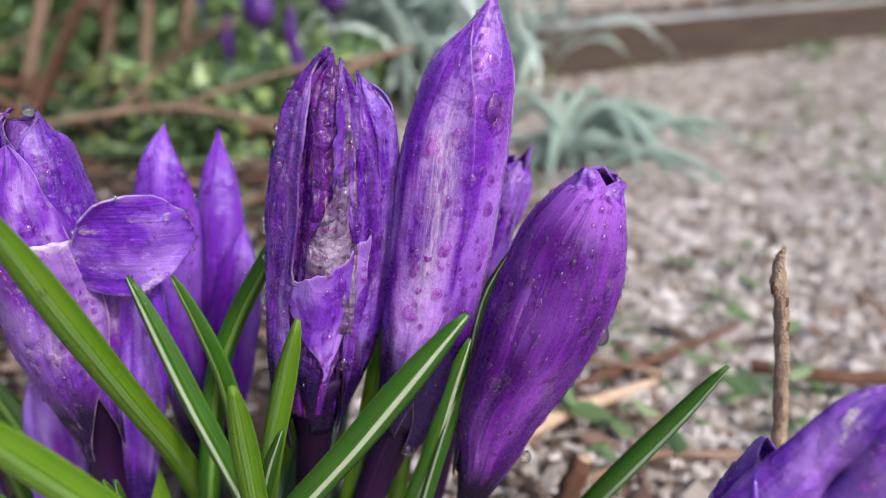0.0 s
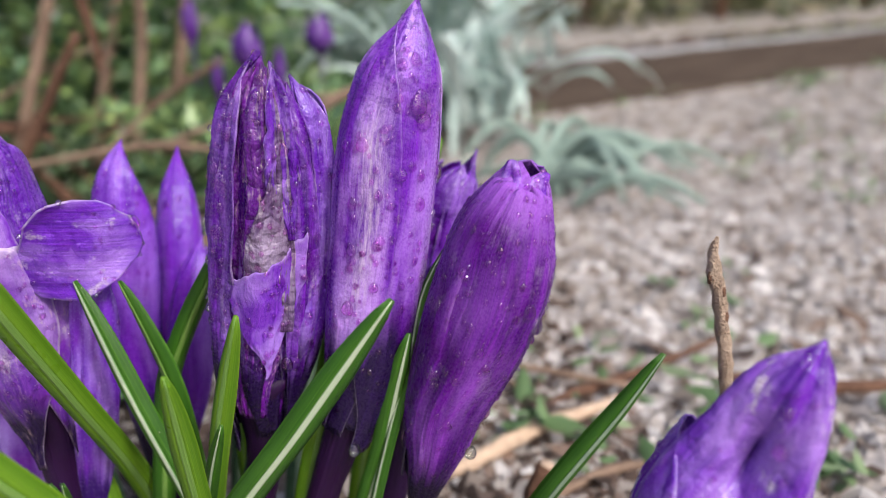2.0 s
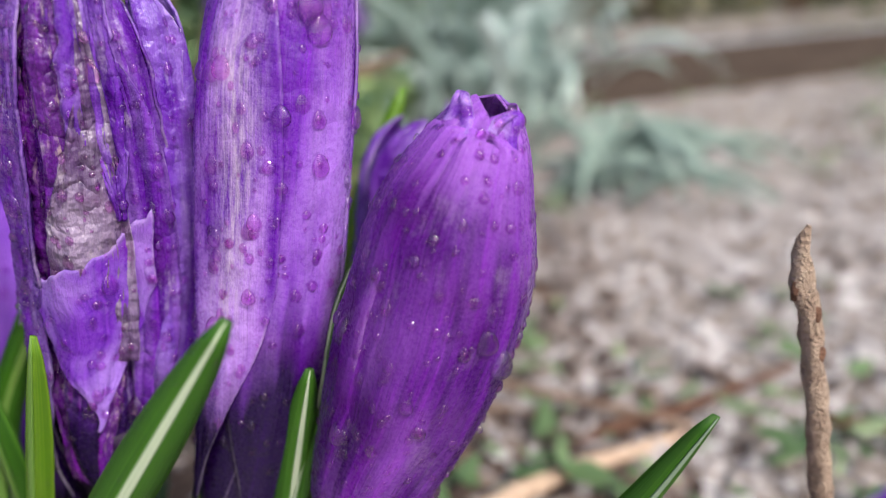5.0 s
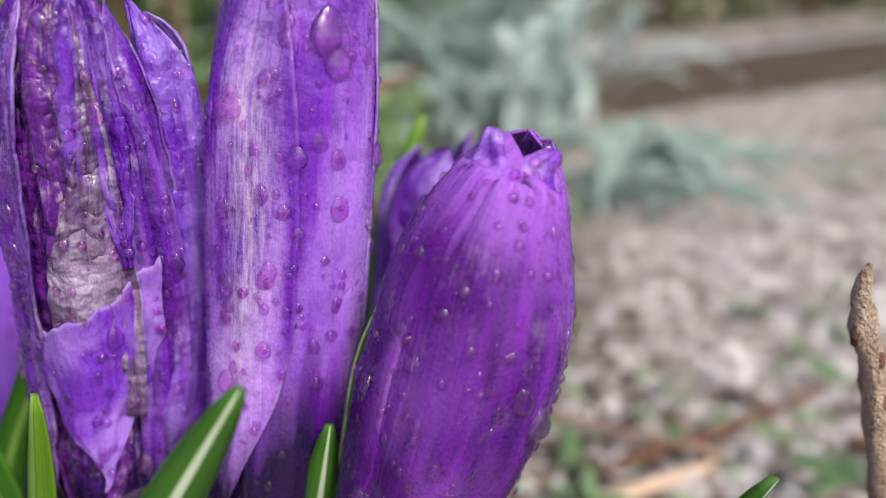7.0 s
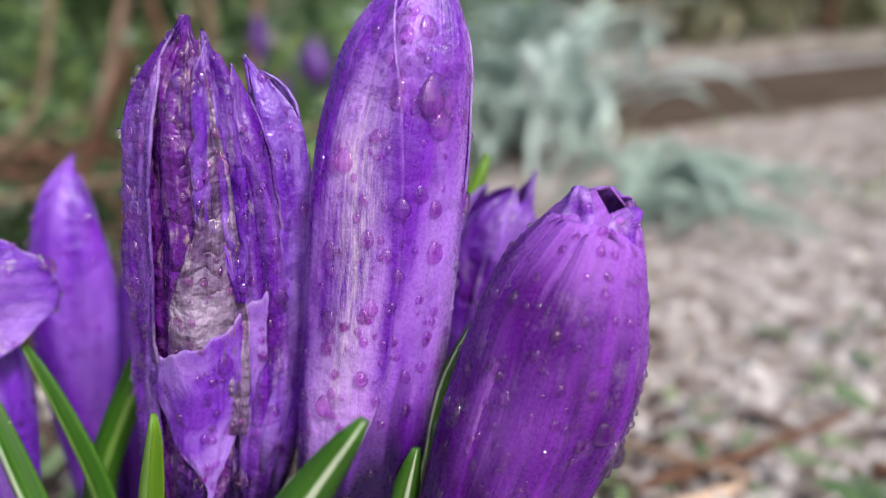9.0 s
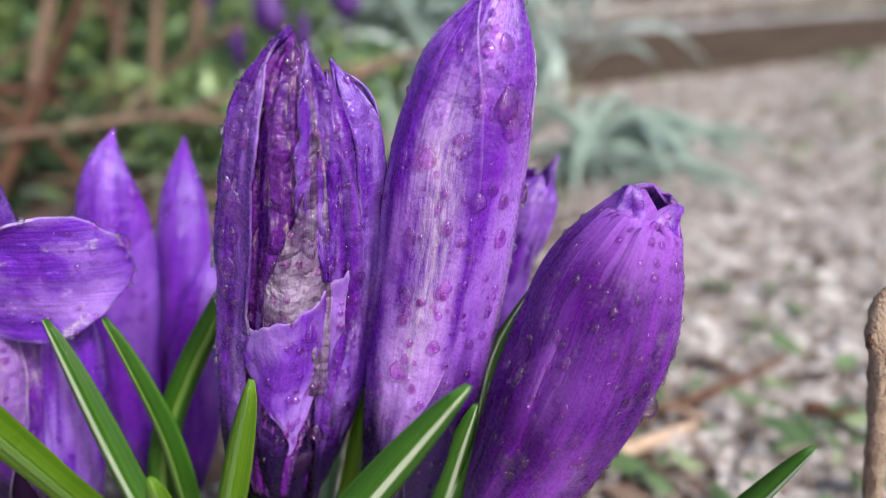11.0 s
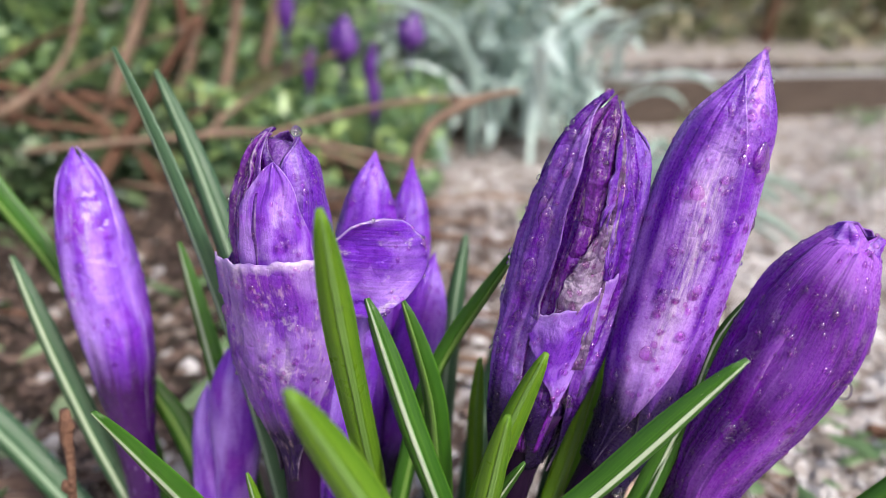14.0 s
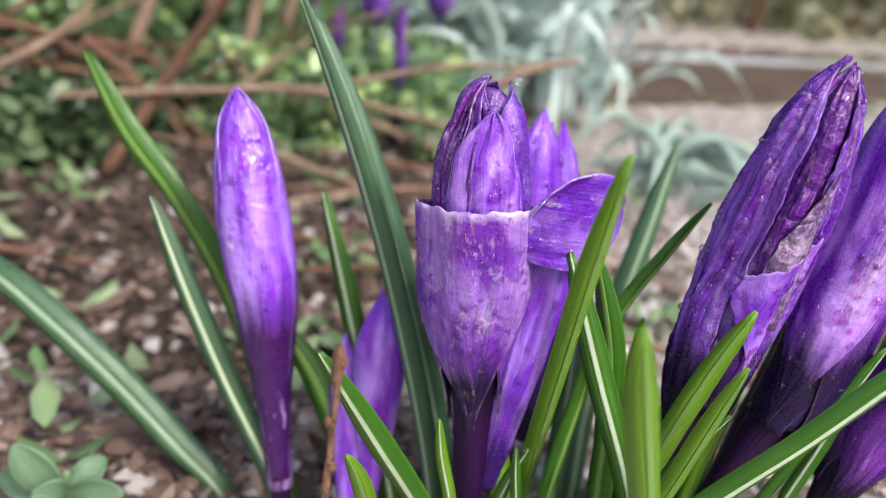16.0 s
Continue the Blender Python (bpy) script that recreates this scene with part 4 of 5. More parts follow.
for _phi, _hi, _se in ((60, 0.66, 1.0), (180, 0.66, 2.0)):
    tepal(near, F8, PETAL_CRUMPLED, _phi, 68, 0.08, _hi, -0.9, 0.4, _se, claw=0.5, taper=0.6, swell=0.55)
for _phi, _hi, _se in ((110, 0.72, 5.5), (235, 0.66, 6.5)):
    tepal(near, F8, PETAL_CRUMPLED, _phi, 70, 0.05, _hi, -0.4, 0.5, _se, claw=0.4, taper=0.7, n=50, m=29, crepe=0.6)
tepal(near, F8, PETAL_CRUMPLED, -12, 84, 0.05, 1.0, 0.0, 0.45, 4.5, claw=0.4, taper=0.86, n=70, m=45, crepe=0.6, dent=(0.66, -0.22, 5.6, 0.13, 0.34), label="broad front petal folded into a hollow")
tepal(near, F8, PETAL_CRUMPLED, -62, 34, 0.1, 0.42, 0.2, 0.4, 8.5, claw=0.3, taper=0.6, n=50, m=25, crepe=0.9, ragged=0.3, label="side petal with a dry brownish scar")

F10a = [(-64.3, 95.0, 14.0, 1.8), (-64.0, 98.6, 28.0, 3.4), (-64.3, 101.0, 38.0, 4.4), (-64.8, 103.2, 47.0, 3.6), (-65.3, 105.2, 52.6, 0.4)]
F10b = [(-66.9, 94.0, 12.0, 1.8), (-68.7, 98.0, 22.0, 2.7), (-69.7, 101.5, 31.0, 3.0), (-70.5, 104.5, 37.5, 2.4), (-71.1, 106.8, 42.0, 0.4)]
low = thing("crocus_flower", "low pale lilac crocus half hidden by leaves", "flower", "crocuses in the clump")
tube_of(low, F10a, 0.3)
for _rows, _phi, _se in ((F10a, 8, 1.0), (F10b, -12, 3.0)):
    tepal(low, _rows, PETAL_LOW, _phi, 88, 0.0, 1.0, 0.0, 0.2, _se + 8, claw=0.7, taper=0.55)
    tepal(low, _rows, PETAL_LOW, _phi + 180, 84, 0.0, 0.95, 0.0, 0.2, _se + 15, claw=0.7, taper=0.55, swell=0.7, skin=False)

# purple crocuses far behind
for _k, (_x, _y, _z, _s, _w) in enumerate(((-97, 397, 78, 0.8, 1.1), (-63, 437, 82, 0.8, 1.1), (-84, 412, 64, 0.8, 0.5), (-118, 405, 62, 0.7, 0.5), (-82, 420, 44, 0.7, 0.45), (-135, 420, 92, 0.8, 0.6))):
    _rows = [(_x + 1, _y, 4, 1.6), (_x, _y, _z - 12 * _s, 2.0), (_x, _y, _z - 7 * _s, 6.0 * _w), (_x, _y, _z + 5 * _s, 7.2 * _w), (_x + 1, _y, _z + 14 * _s, 4.6 * _w), (_x + 1, _y, _z + 20 * _s, 0.6)]
    _fl = thing("crocus_flower", "closed purple crocus standing before the hedge", "flower", "crocuses behind")
    tube_of(_fl, _rows, 0.55)
    for _j in range(3):
        tepal(_fl, _rows, PETAL_DARK, _j * 120 + 30 * _k, 66, 0.5, 1.0, 0.2, 0.3, _k + _j * 2.0, skin=False, n=18, m=9)

# ---- crocus leaves ----
def crocus_leaf(width, pts, blade_mat, stripe=True, turn=0.0, blunt=0.5, label="", group="crocus leaves", curve=0.5, rib=0.23):
    """A grass-like blade with rolled margins; its pale midrib is a strip of its own."""
    p = np.array(pts, float)
    d = p[0] - p[1]
    d /= np.linalg.norm(d)
    d = d * 0.6 + np.array([0, 0.0, -1]) * 0.4
    foot = p[0] + d * (p[0, 2] + 4) / max(-d[2], 0.35)
    p = np.vstack([foot, p]) * MM
    n, m = 40, 11
    c = spline(p, n)
    t, f, sd = frames_along(c)
    w0 = width * MM / 2
    half = []
    for i in range(n):
        v = i / (n - 1)
        k = 0.75 + 0.25 * smooth(0, 0.3, v)
        if v > blunt:
            k *= max(1 - ((v - blunt) / (1 - blunt)) ** 1.9, 0.0) ** 0.75 * 0.86 + 0.14
        half.append(w0 * k)

    def ribbon(lo, hi, mm, lift):
        vs, us = [], []
        for i in range(n):
            a = radians(turn + 6 * fbm(i * 0.08, width))
            out = math.cos(a) * f[i] + math.sin(a) * sd[i]
            across = np.cross(t[i], out)
            for j in range(mm):
                u = lo + (hi - lo) * j / (mm - 1)
                dip = -curve * half[i] * abs(u) ** 2.2 + 0.10 * half[i] * math.exp(-((abs(u) - 0.45) / 0.25) ** 2)
                vs.append(c[i] + across * u * half[i] + out * (dip + lift))
                us.append((0.5 + 0.5 * u, i / (n - 1)))
        return vs, grid_faces(n, mm), us

    blade = ribbon(-1, 1, m, 0.0)
    if blade[0][-1][1] < 0.1:
        sv, sf = SKIN.setdefault("leaves", ([], []))
        k = len(sv)
        sv.extend(blade[0])
        sf.extend(tuple(q + k for q in g) for g in blade[1])
    leaf = link("crocus_leaf", mesh_of("crocus_leaf", *blade), blade_mat, thick=0.0004)
    tagged(leaf, label or "narrow green crocus leaf with a white stripe", "leaf", group)
    link("midrib", mesh_of("midrib", *ribbon(-rib * (0.8 if label == BG else 1.0), rib * (0.8 if label == BG else 1.0), 4, 0.00026)), (STRIPE_FAINT if label in (BG, FAINT) else STRIPE) if stripe else KEEL, leaf, "white central stripe" if stripe else "pale keel", thick=0.00012)
    return leaf


W, P = "narrow dark green crocus leaf with a white stripe", "plain bright green crocus leaf seen from its back"
BG = "blue-green crocus leaf with a faint pale stripe"
FAINT = "dark green crocus leaf folded along a faint grey stripe"
crocus_leaf(4.0, [(-19.5, 68.5, 40.3), (-7.0, 67.3, 57.8), (5.4, 67.2, 75.3)], LEAF_GREEN, True, 8, 0.8, W)
crocus_leaf(3.2, [(-23.4, 77.0, 38.6), (-20.9, 76.7, 50.1), (-17.9, 76.4, 61.4), (-15.4, 75.9, 69.6)], LEAF_BRIGHT, False, -20, 0.8, P)
crocus_leaf(3.7, [(-24.8, 75.5, 37.0), (-32.4, 79.0, 55.0), (-39.2, 83.0, 72.1)], LEAF_GREEN, True, -10, 0.8, W)
crocus_leaf(3.9, [(-27.4, 82.7, 34.1), (-28.4, 83.7, 46.4), (-29.8, 84.5, 55.9), (-32.2, 85.2, 64.0), (-34.5, 85.8, 70.8)], LEAF_GREEN, False, -30, 0.8, P)
crocus_leaf(3.7, [(-37.6, 85.0, 38.0), (-38.8, 76.2, 56.9), (-39.9, 68.0, 74.5), (-40.8, 60.1, 91.9)], LEAF_BRIGHT, False, 25, 0.8, P)
crocus_leaf(4.1, [(-24.5, 62.8, 36.0), (-28.1, 59.5, 45.8), (-35.0, 52.3, 65.0), (-40.7, 46.5, 80.8)], LEAF_BRIGHT, False, 20, 0.8, P)
crocus_leaf(3.2, [(-22.9, 73.0, 32.8), (-21.8, 68.6, 50.0), (-20.7, 64.3, 67.8)], LEAF_BRIGHT, False, 10, 0.8, P)
crocus_leaf(1.9, [(-22.1, 73.3, 43.0), (-19.8, 71.8, 50.4), (-17.4, 70.3, 57.0)], LEAF_GREEN, True, 0, 0.8, W)
crocus_leaf(3.3, [(25.6, 77.9, 37.5), (29.8, 77.6, 44.2), (35.7, 77.5, 53.2), (40.4, 77.3, 61.6)], LEAF_GREEN, True, 2, 0.7, FAINT, rib=0.2, curve=0.9)
crocus_leaf(1.9, [(-0.1, 78.9, 36.7), (3.2, 79.8, 49.4), (6.4, 81.8, 60.0), (8.7, 83.4, 69.4), (12.0, 84.2, 75.6)], LEAF_GREEN, True, -40, 0.8, W)
crocus_leaf(3.3, [(-1.5, 80.7, 34.8), (1.6, 80.4, 44.9), (4.0, 80.2, 55.0), (6.3, 79.8, 64.4)], LEAF_GREEN, True, 20, 0.8, W)
crocus_leaf(3.2, [(-32.7, 85.8, 42.9), (-30.6, 87.6, 54.6), (-27.8, 89.6, 61.2), (-22.8, 91.0, 70.2), (-18.1, 92.0, 78.6)], LEAF_GREEN, False, 30, 0.8, P)
crocus_leaf(4.0, [(-28.6, 104.0, 23.0), (-28.2, 108.5, 34.6), (-27.8, 113.1, 46.1), (-26.9, 117.7, 57.7), (-25.8, 122.2, 68.2)], LEAF_BLUE, True, 0, 0.66, BG)
crocus_leaf(5.5, [(-21.5, 112.9, 6.9), (-20.3, 119.8, 19.6), (-16.4, 127.1, 38.5), (-11.3, 134.5, 57.5), (-6.7, 141.8, 76.3)], LEAF_BLUE, True, 0, 0.66, BG)
crocus_leaf(4.6, [(-53.6, 91.9, 23.0), (-59.6, 95.8, 44.5), (-66.8, 99.6, 65.4), (-74.4, 103.3, 83.8), (-82.2, 106.8, 100.4)], LEAF_BLUE, True, -35, 0.66, BG)
crocus_leaf(4.7, [(-52.6, 99.3, 27.5), (-60.1, 104.6, 49.9), (-67.1, 109.6, 67.0), (-73.8, 114.3, 81.8), (-81.4, 119.1, 95.7)], LEAF_BLUE, True, 10, 0.66, BG)
crocus_leaf(5.9, [(-89.9, 112.5, 30.5), (-96.0, 115.5, 43.7), (-106.3, 118.7, 59.5), (-116.5, 121.6, 71.3), (-123.7, 124.6, 83.7)], LEAF_GREEN, False, -15, 0.8, P)
crocus_leaf(4.7, [(-82.1, 98.3, 13.6), (-92.2, 103.0, 31.0), (-101.1, 107.7, 48.0), (-107.9, 112.1, 62.0)], LEAF_BLUE, True, 5, 0.66, W)
crocus_leaf(7.0, [(-94.5, 107.4, -0.4), (-105.4, 111.0, 8.5), (-116.3, 114.6, 17.4), (-132.0, 118.5, 29.8), (-145.4, 122.1, 38.5), (-158.1, 125.5, 43.5)], LEAF_BLUE, True, 15, 0.66, BG)
crocus_leaf(4.3, [(-60.1, 98.3, 13.7), (-63.5, 102.2, 23.8), (-68.8, 106.4, 38.2), (-73.5, 110.6, 52.4), (-78.0, 114.8, 65.7)], LEAF_GREEN, True, -10, 0.66, W)
crocus_leaf(4.1, [(-53.7, 77.7, 26.4), (-62.0, 73.0, 44.0), (-70.4, 68.4, 61.4)], LEAF_GREEN, True, -5, 0.66, W)
crocus_leaf(3.4, [(-3.5, 98.0, 34.0), (0.5, 103.0, 52.0), (5.6, 108.5, 69.0), (11.3, 113.1, 84.2)], LEAF_BRIGHT, False, 10, 0.8, P)
crocus_leaf(3.3, [(-10.3, 85.0, 38.5), (-8.6, 86.7, 45.2), (-6.7, 88.7, 54.7), (-4.9, 90.6, 64.4)], LEAF_BRIGHT, False, 20, 0.8, P)
crocus_leaf(1.7, [(-51.3, 76.7, 33.9), (-53.3, 76.2, 41.6), (-54.3, 75.6, 47.9)], LEAF_BRIGHT, True, 0, 0.8, W)
crocus_leaf(1.4, [(-41.7, 74.8, 36.1), (-42.7, 74.2, 41.7), (-43.4, 73.5, 46.1)], LEAF_GREEN, True, 0, 0.8, W)
crocus_leaf(2.9, [(-63.4, 72.7, 34.8), (-64.6, 71.6, 39.7), (-66.3, 70.4, 44.6)], LEAF_BRIGHT, False, 0, 0.8, P)
crocus_leaf(1.8, [(-42.8, 75.1, 40.4), (-42.3, 74.3, 43.3), (-41.7, 73.5, 46.0)], LEAF_GREEN, True, 0, 0.8, W)
crocus_leaf(2.3, [(-22.2, 90.0, 38.6), (-22.7, 92.2, 48.3), (-22.7, 94.4, 57.7)], LEAF_BRIGHT, False, 0, 0.8, P)
crocus_leaf(5.7, [(-69.3, 98.9, 21.4), (-76.0, 103.2, 33.4), (-84.2, 107.4, 42.8)], LEAF_GREEN, False, 0, 0.66, P)
crocus_leaf(3.6, [(-21.0, 84.5, 31.2), (-19.0, 87.1, 39.2), (-17.1, 89.5, 46.1)], LEAF_BLUE, True, 0, 0.8, W)
crocus_leaf(3.4, [(-10.8, 88.3, 27.5), (-9.9, 90.4, 36.4), (-9.0, 92.6, 47.1)], LEAF_BLUE, True, 0, 0.66, W)
crocus_leaf(4.0, [(-43.0, 84.5, 31.3), (-44.7, 86.0, 38.0), (-46.1, 87.3, 43.0)], LEAF_BRIGHT, False, 0, 0.8, P)

# ---- water drops ----
def drop_mesh(name, n=10, m=14, sag=0.25, water=WATER):
    verts, faces = [(0, 0, 1.0)], []
    for i in range(1, n):
        a = math.pi * i / n
        for j in range(m):
            g = 2 * math.pi * j / m
            z = math.cos(a)
            k = math.sin(a) * (1 - sag * z)
            verts.append((k * math.cos(g), k * math.sin(g), z))
    verts.append((0, 0, -1.0))
    for j in range(m):
        faces.append((0, 1 + j, 1 + (j + 1) % m))
        faces.append((len(verts) - 1, 1 + (n - 2) * m + (j + 1) % m, 1 + (n - 2) * m + j))
    for i in range(n - 2):
        for j in range(m):
            faces.append((1 + i * m + j, 1 + (i + 1) * m + j, 1 + (i + 1) * m + (j + 1) % m, 1 + i * m + (j + 1) % m))
    me = mesh_of(name, verts, faces)
    me.materials.append(water)
    return me


DROP = drop_mesh("water_drop")
DROP_CLEAR = drop_mesh("hanging_drop", water=WATER_CLEAR)
BEAD = drop_mesh("water_bead", 6, 9, 0.0)
BEAD_V = np.array([v.co for v in BEAD.vertices])
BEAD_F = [tuple(p.vertices) for p in BEAD.polygons]


def seat(normal):
    """Axes for a drop: z up along the surface, y out of it."""
    out = Vector(normal).normalized()
    up = Vector((0, 0, 1)) - out * out.z
    up = up.normalized() if up.length > 0.1 else Vector((1, 0, 0))
    return Matrix((up.cross(out) * -1, out, up)).transposed()


def big_drop(place, normal, radius, tall=1.25, flat=0.5, label="clear raindrop clinging to a petal", mesh=DROP):
    ob = new("water_drop", mesh)
    rot = seat(normal).to_4x4()
    ob.matrix_world = Matrix.Translation(Vector(place) + Vector(normal).normalized() * radius * flat * 0.45) @ rot @ Matrix.Diagonal((radius, radius * flat, radius * tall, 1))
    return tagged(ob, label, "water drop", "raindrops on the crocuses")


def skin_tree(flower):
    v, f = SKIN[flower.name if flower else "leaves"]
    return bvhtree.BVHTree.FromPolygons([Vector(q) for q in v], f), v, f


def at_drop(flower, place, radius, **more):
    """A drop on the petal nearest to a place in millimetres, on its outer side."""
    tree, _, _ = skin_tree(flower)
    eye = Vector((place[0] * MM, -0.01, place[2] * MM + 0.01))
    hit, normal, _, _ = tree.ray_cast(eye, (Vector(place) * MM - eye).normalized())
    if hit is None:
        hit, normal, _, _ = tree.find_nearest(Vector(place) * MM)
    if normal.dot(eye - hit) < 0:
        normal = -normal
    return big_drop(hit, normal, radius * MM, **more)


def bead_skin(flower, count, big, seed, low=0.0, label="fine raindrops beading on the petals", sizes=(0.10, 0.48)):
    """Many small beads over a flower's outer skin and some larger single drops."""
    r = random.Random(seed)
    count = int(count * 1.5)
    tree, v, f = skin_tree(flower)
    v = np.array(v)
    quads = np.array(f)
    a, b, c = v[quads[:, 0]], v[quads[:, 1]], v[quads[:, 3]]
    nrm = np.cross(b - a, c - a)
    area = np.linalg.norm(nrm, axis=1)
    mid = v[quads].mean(axis=1)
    weight = area * (mid[:, 2] > low * MM)
    cum = np.cumsum(weight / weight.sum())
    verts, faces = [], []
    done = made = 0
    tries = 0
    while (done < count or made < big) and tries < (count + big) * 12:
        tries += 1
        q = quads[min(int(np.searchsorted(cum, r.random())), len(quads) - 1)]
        s, t = r.random(), r.random()
        p = Vector((v[q[0]] * (1 - s) * (1 - t) + v[q[1]] * s * (1 - t) + v[q[2]] * s * t + v[q[3]] * (1 - s) * t).tolist())
        out = Vector((p.x, -0.02, p.z + 0.02)) - p
        out = (out.normalized() + Vector((r.uniform(-1, 1), 0, 0)) * 1.8).normalized()
        hit, normal, _, _ = tree.ray_cast(p + out * 0.03, -out)
        if hit is None or (hit - p).length > 0.0012:
            continue
        if normal.dot(out) < 0:
            normal = -normal
        if made < big:
            big_drop(hit, normal, MM * (0.30 + 0.62 * r.random() ** 2.6), tall=r.uniform(1.0, 1.35), flat=r.uniform(0.42, 0.6), **({} if flower else dict(label="clear raindrop on a crocus leaf", mesh=DROP_CLEAR)))
            made += 1
        if done < count:
            rad = MM * (sizes[0] + (sizes[1] - sizes[0]) * r.random() ** 3.2)
            m3 = np.array(seat(normal)) @ np.diag((rad, rad * 0.55, rad * r.uniform(0.9, 1.2)))
            k = len(verts)
            verts.extend((BEAD_V @ m3.T + np.array(hit) + np.array(normal) * rad * 0.3).tolist())
            faces.extend(tuple(i + k for i in g) for g in BEAD_F)
            done += 1
    link("water_beads", mesh_of("water_beads", verts, faces), WATER if flower else WATER_CLEAR, label=label, category="water drops", kind="stuff")


focus = at_drop(tall, (3.2, 79.2, 78.0), 0.62)
for _f, _p, _rad in ((tall, (0.6, 82.6, 89.7), 0.72), (tall, (5.5, 79, 71.2), 0.5), (tall, (-1.7, 77, 68.7), 0.85), (tall, (6.2, 83.5, 94.3), 0.5), (tall, (7.0, 83.5, 99.5), 0.62),
                     (tall, (8.6, 83.4, 94.6), 1.15), (tall, (9.2, 83.2, 92.6), 1.0), (tall, (-0.6, 80, 75), 0.55),
                     (blunt, (14.5, 75.3, 72.5), 0.6), (blunt, (14.5, 74.1, 68.0), 0.55), (blunt, (15.6, 74, 64.5), 0.6), (blunt, (11.8, 75, 66.2), 0.45), (blunt, (9.2, 75, 60.5), 0.8), (blunt, (12.4, 74.5, 60.0), 0.5),
                     (blunt, (22.0, 78, 69.0), 0.9), (wilted, (-17.2, 79, 88), 0.7), (wilted, (-14.6, 80, 96.5), 0.6), (wilted, (-16.0, 80, 93), 0.5), (wilted, (-5.5, 80, 82), 0.5), (wilted, (-5.6, 80, 78), 0.6),
                     (bud, (-90.6, 100, 78.5), 0.55), (bud, (-88.8, 99, 66), 0.6), (torn, (-49.8, 82, 71), 0.5), (torn, (-48.2, 82, 68), 0.4), (spread, (-46, 102, 80), 0.8), (spread, (-38.5, 102, 79), 0.8)):
    at_drop(_f, _p, _rad)
big_drop((-0.0494, 0.0872, 0.0932), (0.2, -0.6, 0.7), 0.0008, 1.0, 0.9, "clear raindrop hanging from a petal", DROP_CLEAR)
big_drop((0.0227, 0.0769, 0.0668), (0.8, -0.6, -0.1), 0.00105, 1.3, 0.9, "clear raindrop hanging from a petal", DROP_CLEAR)
big_drop((0.0141, 0.0778, 0.0465), (0.8, -0.6, -0.2), 0.0009, 1.2, 0.9, "clear raindrop hanging from a petal", DROP_CLEAR)
big_drop((-0.0025, 0.0792, 0.0464), (0.5, -0.8, 0.0), 0.0009, 1.25, 0.9, "clear raindrop hanging from a petal", DROP_CLEAR)
bead_skin(tall, 420, 40, 11, 50)
bead_skin(wilted, 600, 34, 12, 58)
bead_skin(blunt, 560, 48, 13, 42)
bead_skin(torn, 420, 22, 14, 48)
bead_skin(bud, 120, 16, 15, 45)
bead_skin(spread, 260, 14, 16, 58)


RIM_V, RIM_F = [], []
DROP_V = np.array([v.co for v in DROP.vertices])
DROP_F = [tuple(p.vertices) for p in DROP.polygons]


def rim_drop(place, normal, radius, tall, flat):
    """Adds one small clear drop to those caught along the petals' edges."""
    m3 = np.array(seat(normal)) @ np.diag((radius, radius * flat, radius * tall))
    k = len(RIM_V)
    RIM_V.extend((DROP_V @ m3.T + np.array(place) + np.array(Vector(normal).normalized()) * radius * flat * 0.45).tolist())
    RIM_F.extend(tuple(i + k for i in g) for g in DROP_F)


def edge_drops(points, count, sizes, seed):
    """Drops caught along a petal's rim."""
    r = random.Random(seed)
    for _ in range(count):
        p = Vector(points[r.randrange(len(points))]) + Vector((r.uniform(-1, 1), r.uniform(-1, 0), r.uniform(-1, 1))) * 0.0002
        rim_drop(p, (r.uniform(-0.3, 0.3), -1.0, 0.35), MM * r.uniform(*sizes), r.uniform(0.9, 1.2), 0.8)


edge_drops(FOLD_RIM, 16, (0.12, 0.34), 31)
_sk = SKIN[spread.name][0]
for _k in range(3):
    _one = _sk[_k * 48 * 23:(_k + 1) * 48 * 23]
    edge_drops([_one[i * 23 + e] for i in range(24, 46) for e in (0, 22)], 8 if _k < 2 else 4, (0.25, 0.6), 40 + _k)


def outline_drops(flower, side, count, sizes, seed, low):
    """Drops caught on the outermost line of a flower, seen from the path's middle."""
    r = random.Random(seed)
    v = np.array(SKIN[flower.name][0])
    for _ in range(count):
        z = r.uniform(low * MM, v[:, 2].max() - 0.001)
        level = v[abs(v[:, 2] - z) < 0.0006]
        if len(level) == 0:
            continue
        bearing = side * level[:, 0] / (level[:, 1] + r.uniform(-0.002, 0.012))
        p = level[int(np.argmax(bearing))]
        rim_drop(p, (side * 0.9, -0.45, 0.1), MM * (sizes[0] + (sizes[1] - sizes[0]) * r.random() ** 2), r.uniform(0.95, 1.25), r.uniform(0.7, 0.95))


outline_drops(wilted, -1, 34, (0.15, 0.50), 61, 58)
outline_drops(wilted, 1, 10, (0.15, 0.35), 62, 70)
outline_drops(tall, 1, 16, (0.15, 0.45), 63, 66)
outline_drops(tall, -1, 10, (0.15, 0.35), 64, 70)
outline_drops(blunt, 1, 14, (0.15, 0.45), 65, 55)
outline_drops(blunt, -1, 22, (0.14, 0.42), 66, 55)
outline_drops(spread, -1, 7, (0.25, 0.7), 67, 70)
outline_drops(spread, 1, 10, (0.2, 0.5), 71, 70)
outline_drops(torn, -1, 16, (0.12, 0.35), 72, 52)
outline_drops(torn, 1, 8, (0.12, 0.35), 73, 60)
outline_drops(bud, 1, 8, (0.2, 0.42), 68, 45)
link("rim_drops", mesh_of("rim_drops", RIM_V, RIM_F), WATER_CLEAR, label="clear raindrops strung along the petals' edges", category="water drops", kind="stuff")
bead_skin(None, 620, 6, 18, 45, "fine raindrops along the leaves", (0.09, 0.30))
